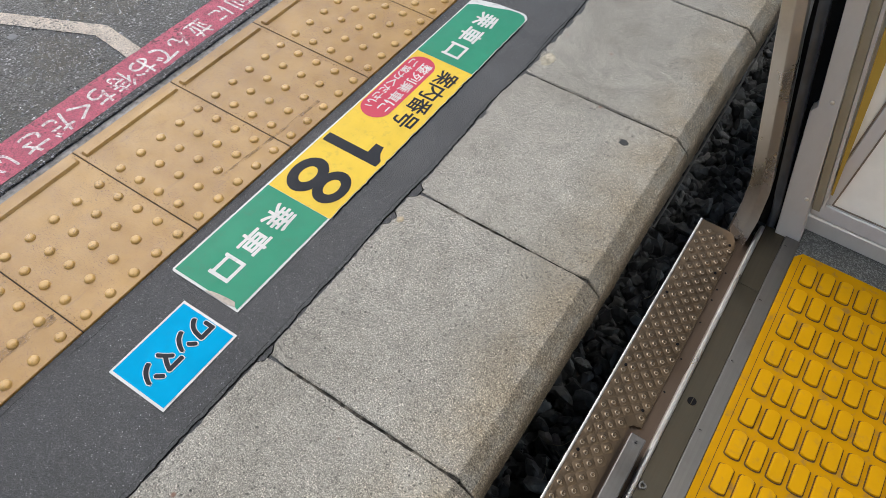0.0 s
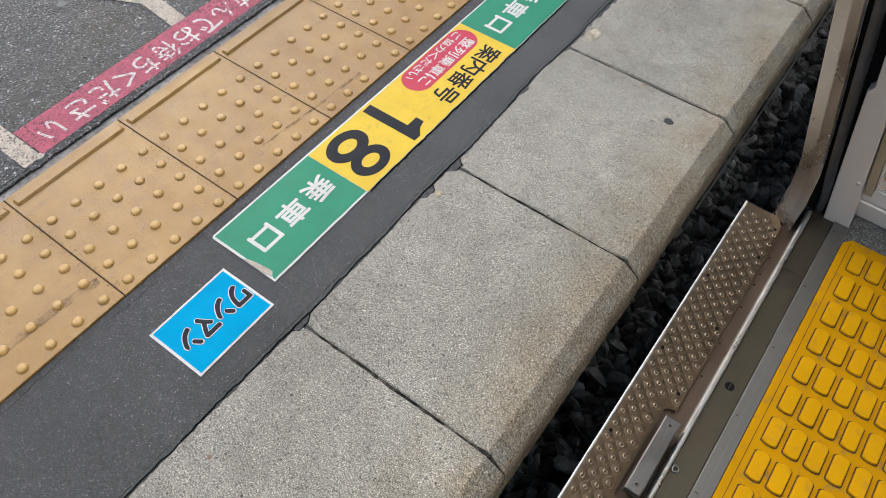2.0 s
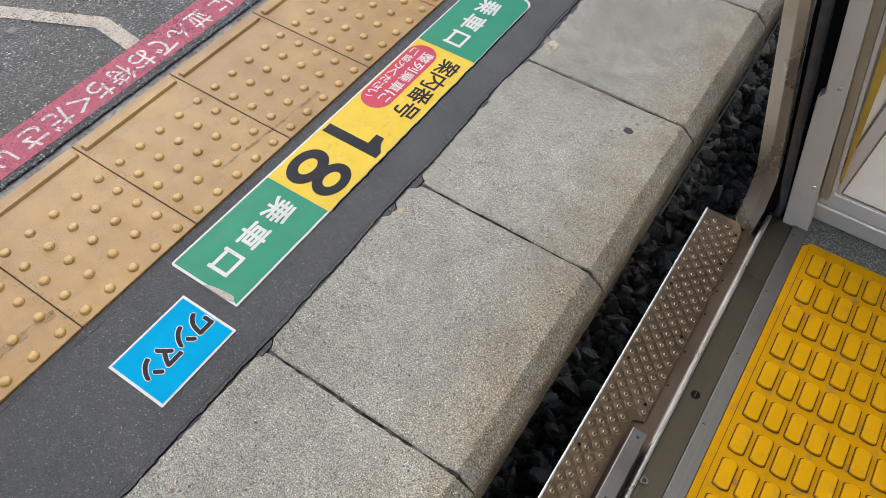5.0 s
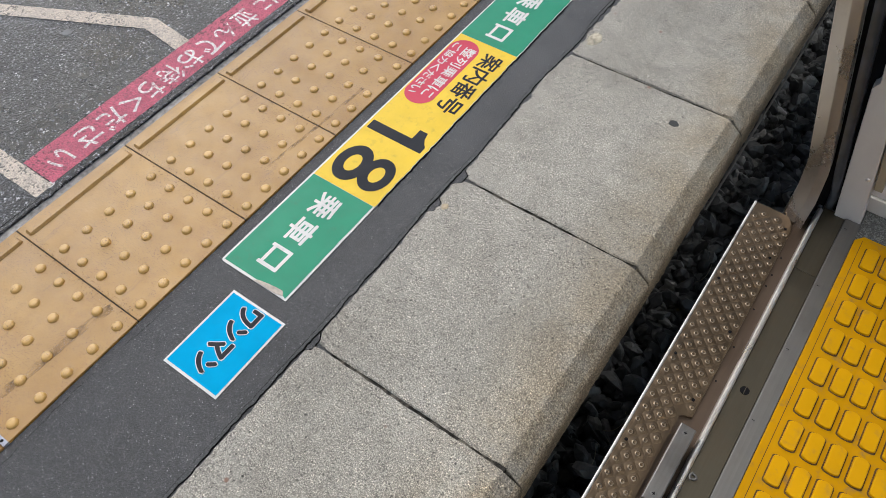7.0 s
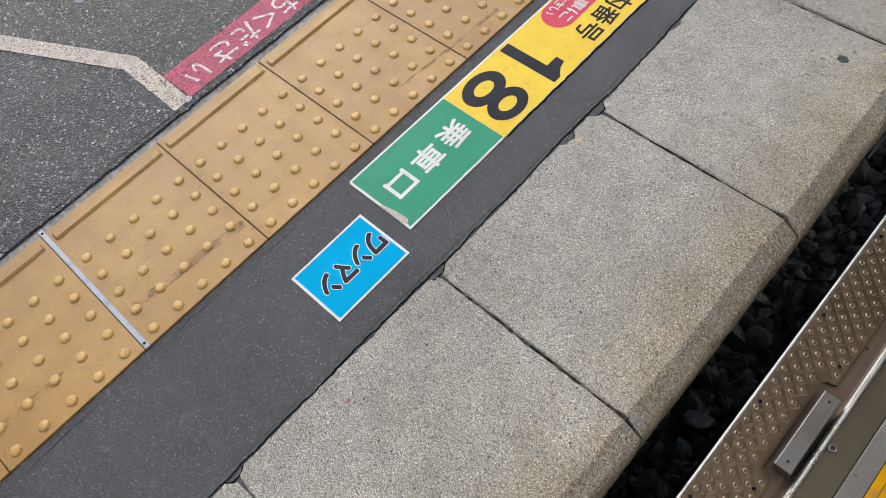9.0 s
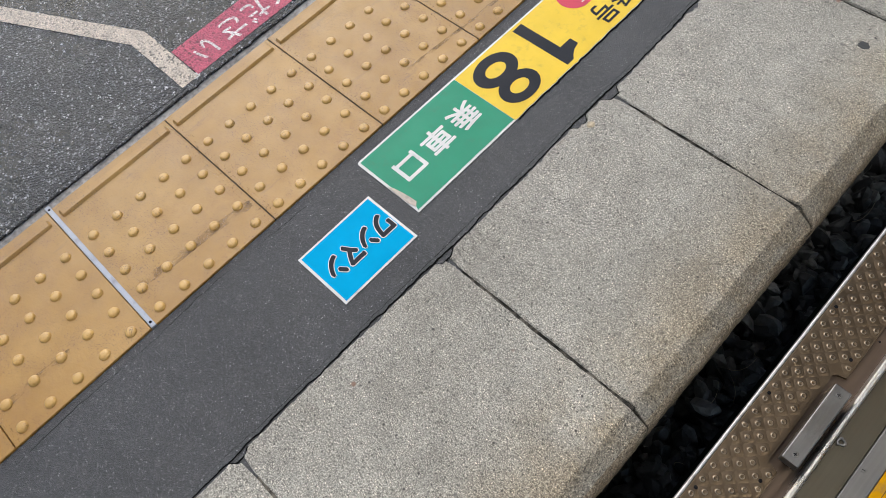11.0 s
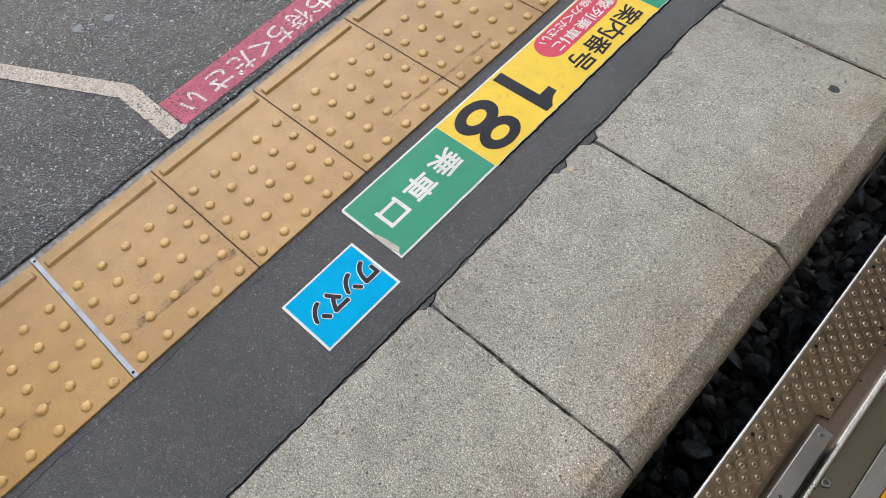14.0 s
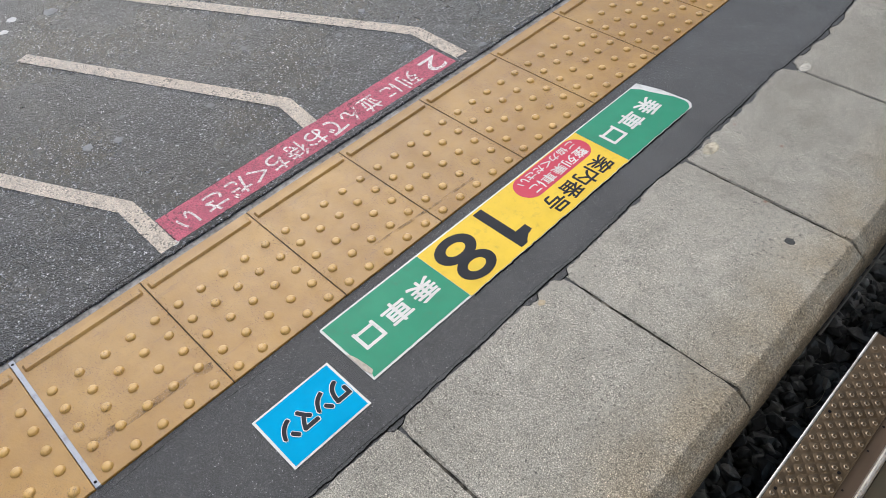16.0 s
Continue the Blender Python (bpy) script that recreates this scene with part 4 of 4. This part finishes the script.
JOINTS = [-3.0, -2.54, -2.04, -1.54, -1.04, -0.541, -0.041, 0.460, 0.957, 1.455, 1.982, 2.48, 2.98, 3.48, 3.98, 4.48, 4.98, 5.48, 5.98, 6.48, 6.98, 7.48, 7.98, 8.48, 8.98]


# broken spots in the back rim: place, half width, depth
CHIPS = [(-0.041, 0.020, 0.010), (0.460, 0.024, 0.011), (0.860, 0.024, 0.014), (0.957, 0.024, 0.016), (1.255, 0.02, 0.005), (1.448, 0.016, 0.006), (1.640, 0.045, 0.007), (1.705, 0.030, 0.012),
         (1.780, 0.035, 0.006), (1.984, 0.024, 0.032), (2.085, 0.035, 0.009), (2.190, 0.040, 0.012), (2.290, 0.050, 0.010), (2.480, 0.030, 0.014), (2.98, 0.03, 0.014)]


def slab_mesh(ya, yb, seed):
    """One slab: chipped back rim, crumbled joints, rounded front rim, faintly uneven top."""
    ga, gb = ya + 0.0016, yb - 0.0016
    close = -0.6 < ya < 2.6
    ny = 150 if close else 30
    stops = [ga, ga + 0.0012, ga + 0.0030] + [ga + 0.005 + (gb - ga - 0.010) * k / ny for k in range(ny + 1)] + [gb - 0.0030, gb - 0.0012, gb]
    bm = bmesh.new()
    rows = []
    for y in stops:
        chip = 0.0
        for c, wide, deep in CHIPS:
            t = max(0.0, 1 - abs(y - c) / wide)
            chip = max(chip, deep * min(1.0, t * 2.0) * (0.85 + 0.5 * noise.noise((y * 60, seed, 1))))
        far = 1.0 if ya > 1.4 else 0.0
        chip += far * (0.005 * max(0.0, noise.noise((y * 17, seed, 4))) + 0.003 * noise.noise((y * 48, seed, 6)))
        rag = 0.0026 * noise.noise((y * 24, seed, 2)) + 0.0026 * noise.noise((y * 90, seed, 3)) + 0.0020 * noise.noise((y * 190, seed, 5))
        xb = slab_back(y) + chip + rag
        xf = slab_front(y) + 0.0016 * noise.noise((y * 11, seed, 8)) + 0.0018 * noise.noise((y * 60, seed, 8)) + 0.0012 * noise.noise((y * 170, seed, 8))
        spall = max(0.0, noise.noise((y * (22 if far else 9), seed, 11)) + (0.10 if far else -0.25)) * (1.0 if far else 0.5)
        side = -1.0 if y < (ya + yb) / 2 else 1.0
        rim = min(y - ga, gb - y)

        def spot(x, z):
            """Joint faces wander, open in the middle, and break away in places; the back rim crumbles."""
            if rim < 0.0045:
                u = max(0.0, min(1.0, (x - 0.32) / 0.42))
                open_by = 0.0020 * math.sin(math.pi * u) + 0.0018 * noise.noise((x * 18, ya if side < 0 else yb, 40 + side)) + 0.0020 * noise.noise((x * 75, seed, side)) + 0.0012 * noise.noise((x * 210, seed, side))
                round_off = 0.0035 * max(0.0, 0.85 - abs(x - xf + 0.002) / 0.03) + 0.004 * max(0.0, 1 - (x - xb) / 0.03)
                shift = -side * (max(-0.0012, open_by) + round_off) * (1 - rim / 0.006)
                drop = (0.0022 + 0.0022 * max(0.0, noise.noise((x * 42, seed, 3 + side)))) * (1 - rim / 0.0045) ** 2
            else:
                shift = drop = 0.0
            if z > -0.003 and x < xb + 0.036:
                drop += 0.014 * spall * max(0.0, 1 - (x - xb) / (0.010 + 0.03 * spall)) * (0.7 + 0.6 * noise.noise((x * 130, y * 130, seed)))
            rough = 0.0006 * noise.noise((x * 20, y * 20, seed)) + 0.0003 * noise.noise((x * 90, y * 90, seed))
            return (x, y + shift, z - drop + rough)

        prof = [(xb + 0.002, -0.08), (xb, -0.004), (xb + 0.003, 0.0)] + [(xb + 0.0065 * k, 0.0) for k in range(1, 5)] + [(min(xb + 0.011 * k, xf - 0.004 - 0.0001 * (37 - k)), 0.0) for k in range(3, 37)] + [
                (xf - 0.003, -0.0002), (xf + 0.001, -0.0017), (xf + 0.005, -0.0050), (xf + 0.030, -0.0255), (xf + 0.0355, -0.031), (xf + 0.0385, -0.038), (xf + 0.040, -0.048), (xf + 0.040, -0.145), (xf - 0.05, -0.147)]
        rows.append([bm.verts.new(spot(x, z)) for x, z in prof])
    for a, b in zip(rows, rows[1:]):
        for i in range(len(a) - 1):
            f = bm.faces.new((a[i], a[i + 1], b[i + 1], b[i]))
            f.material_index = 1 if i >= len(a) - 6 else 0
    for r in (rows[0], rows[-1][::-1]):
        bm.faces.new(r)
    bmesh.ops.recalc_face_normals(bm, faces=bm.faces[:])
    mesh = bpy.data.meshes.new("slab")
    for f in bm.faces:
        f.smooth = False
    bm.to_mesh(mesh)
    bm.free()
    mesh.materials.append(SLAB)
    mesh.materials.append(SLAB_EDGE)
    return mesh


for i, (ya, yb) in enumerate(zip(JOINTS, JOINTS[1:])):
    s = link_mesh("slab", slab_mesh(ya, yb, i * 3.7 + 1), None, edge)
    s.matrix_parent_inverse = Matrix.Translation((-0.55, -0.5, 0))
for y in JOINTS[1:-1]:
    fill = box_mesh(slab_back(y) + 0.012, slab_front(y) + 0.004, y - 0.005, y + 0.005, -0.06, -0.0050)
    part("joint_fill", fill, JOINT_FILL, edge, "dark gritty joint dirt").matrix_parent_inverse = Matrix.Translation((-0.55, -0.5, 0))
# dark cracks round the broken spots of the back rim
for c, wide, deep in CHIPS:
    if deep < 0.009:
        continue
    bm = bmesh.new()
    last = None
    for k in range(31):
        y = c + wide * (k / 15 - 1)
        x = slab_back(y) + deep * min(1.0, 2.0 * (1 - abs(y - c) / wide)) - 0.001 + 0.0012 * noise.noise((y * 120, 51.0, 0))
        w = 0.0012 + 0.0014 * max(0.0, noise.noise((y * 90, 52.0, 0)))
        pair = [bm.verts.new((x - w - 0.0008, y, -0.0028)), bm.verts.new((x + w, y, -0.0028))]
        if last:
            bm.faces.new((last[0], last[1], pair[1], pair[0]))
        last = pair
    part("chip_crack", bm, CRACK, edge, "dark crack round a broken rim").matrix_parent_inverse = Matrix.Translation((-0.55, -0.5, 0))
GUM = make_plain("flattened_grey_gum", (0.17, 0.175, 0.18), 0.6, 90, 0.2)
PALE_GUM = make_plain("pale_gum", (0.55, 0.55, 0.53), 0.6, 90, 0.15)
tagged(part("gum_spot", blob(0.6345, 1.367, 0.0125, 0.0105, 0.0012, 3.0), make_plain("dark_gum", (0.045, 0.045, 0.043), 0.7, 90, 0.2)), "flat dark old gum spot on a slab", "gum spot", "gum spots")
for i, (x, y, r, pale) in enumerate(((-1.847, 0.603, 0.020, 1), (-1.785, 0.550, 0.017, 1), (-1.785, 0.718, 0.028, 0), (-1.025, 1.030, 0.013, 0), (-0.848, 0.789, 0.015, 0),
                                      (-0.918, 0.527, 0.016, 0), (-0.955, 0.451, 0.017, 0), (-1.008, 0.585, 0.010, 0), (-0.842, 1.275, 0.012, 0), (-0.896, 1.418, 0.014, 0))):
    tagged(part("gum_spot", blob(x, y, r, r * 0.9, 0.0009, i * 2.3), PALE_GUM if pale else GUM), "pale fresh gum spot on asphalt" if pale else "flat grey trodden gum spot on asphalt", "gum spot", "gum spots")
for i, (x, y, rx, ry) in enumerate(((-0.427, 1.566, 0.005, 0.016), (-0.435, 1.672, 0.005, 0.014), (-0.434, 1.706, 0.004, 0.018), (-0.433, 1.748, 0.005, 0.020), (-0.443, 1.522, 0.012, 0.014), (-0.432, 1.430, 0.005, 0.010))):
    part("mortar_chip", blob(x, y, rx, ry, 0.0022, i * 1.7 + 20.0), GUM if i == 4 else GROUT, asphalt, "pale mortar chip on the asphalt rim")
part("paint_chip", blob(-0.437, 0.424, 0.010, 0.014, 0.0012, 5.0), WHITE_VINYL, red_band, "white paint blotch")
tagged(part("mortar_patch", blob(0.334, 0.868, 0.008, 0.010, 0.002, 6.0), make_plain("tan_mortar", (0.46, 0.38, 0.26), 0.95, 160, 0.3, 0.002)), "small tan mortar crumb at a slab rim", "mortar patch")
tagged(part("mortar_patch", blob(0.338, 1.533, 0.018, 0.030, 0.0030, 8.0), make_plain("sandy_mortar", (0.50, 0.45, 0.34), 0.95, 160, 0.35, 0.003)), "crumbling sandy mortar patch at a slab corner", "mortar patch")
tagged(part("mortar_patch", blob(0.352, 2.003, 0.014, 0.024, 0.0026, 11.0), make_plain("pale_mortar_crumbs", (0.56, 0.53, 0.46), 0.95, 160, 0.35, 0.003)), "pale crumbled mortar patch at a slab joint", "mortar patch")
pipe = sweep_y([(0.788 + 0.0028 * math.cos(k * math.pi / 4), -0.150 + 0.0028 * math.sin(k * math.pi / 4)) for k in range(8)], 1.30, 9.0)
for v in pipe.verts:
    v.co.x += slab_front(v.co.y) - 0.742
tagged(part("edge_conduit", pipe, STRIP), "thin pale metal conduit under the slab edge", "conduit")

tiles = empty_thing("tactile_paving", (-0.2, 0.5, 0))
tagged(tiles, "row of ochre tactile tiles with studs and a guide bar", "tactile paving", kind="structure")
tile_mesh = mesh_of("tactile_tile", box_mesh(-0.3920, -0.0005, 0.0011, 0.2989, -0.03, 0.0, 0.0010), TILE, False)
bm = bmesh.new()
rings = [[bm.verts.new((r * math.cos(math.pi * i / 9), r * math.sin(math.pi * i / 9), z)) for i in range(18)] for r, z in ((0.0118, -0.001), (0.0114, 0.0006), (0.0104, 0.0028), (0.0090, 0.0043), (0.0066, 0.0051), (0.0030, 0.0054))]
for a, b in zip(rings, rings[1:]):
    for i in range(18):
        bm.faces.new((a[i], a[(i + 1) % 18], b[(i + 1) % 18], b[i]))
bm.faces.new(rings[-1])
dot_mesh = mesh_of("dot", bm, WORN_TILE)
bar_mesh = mesh_of("guide_bar", box_mesh(-0.3745, -0.3505, 0.009, 0.291, -0.004, 0.0054, 0.0046, 1), TILE, False)
for k in range(-9, 30):
    t = link_mesh("tactile_tile", tile_mesh, None, tiles, at=(0, 0.30 * k - (0.008 if k < 0 else 0.0), 0))
    t.matrix_parent_inverse = Matrix.Translation((0.2, -0.5, 0))
    link_mesh("guide_bar", bar_mesh, None, t)
    if k < -3 or k > 8:
        continue
    for i in range(5):
        for j in range(5):
            link_mesh("dot", dot_mesh, None, t, at=(-0.0245 - 0.060 * i, 0.0285 + 0.060 * j, 0))
for pts, w in (([(-0.094, 0.03), (-0.084, 0.10), (-0.078, 0.21), (-0.068, 0.292)], 0.020), ([(-0.083, -0.29), (-0.086, -0.22), (-0.082, -0.14)], 0.014), ([(-0.064, 0.74), (-0.055, 0.883), (-0.047, 1.06)], 0.009)):
    bm = band(pts, w)
    for v in bm.verts:
        v.co.z = 0.0004
    tagged(part("scuff_mark", bm, SCUFF), "brown smeared dirt streak on the ochre tiles", "dirt mark", "dirt marks")
for k in range(-2, 7):
    bm = band([(-0.385, 0.30 * k + 0.004), (-0.200, 0.30 * k - 0.003), (-0.004, 0.30 * k + 0.002)], 0.030)
    for v in bm.verts:
        v.co.z = 0.0003
    if k:
        part("joint_line", box_mesh(-0.391, -0.002, 0.30 * k - 0.0011, 0.30 * k + 0.0011, -0.02, -0.0012), DARK_JOINT, tiles, "dark dirt in the tile joint").matrix_parent_inverse = Matrix.Translation((0.2, -0.5, 0))
        part("joint_grime", bm, GRIME, tiles).matrix_parent_inverse = Matrix.Translation((0.2, -0.5, 0))
joint_strip = part("joint_strip", box_mesh(-0.404, 0.0, -0.0075, 0.0030, -0.03, 0.0008, 0.0004), SEAL_STRIP)
for x in (-0.012, -0.392):
    link_mesh("screw", slot_mesh, None, joint_strip, at=(x, -0.0022, 0.0007))
tagged(joint_strip, "scratched white metal joint strip between tiles", "joint strip", kind="structure")
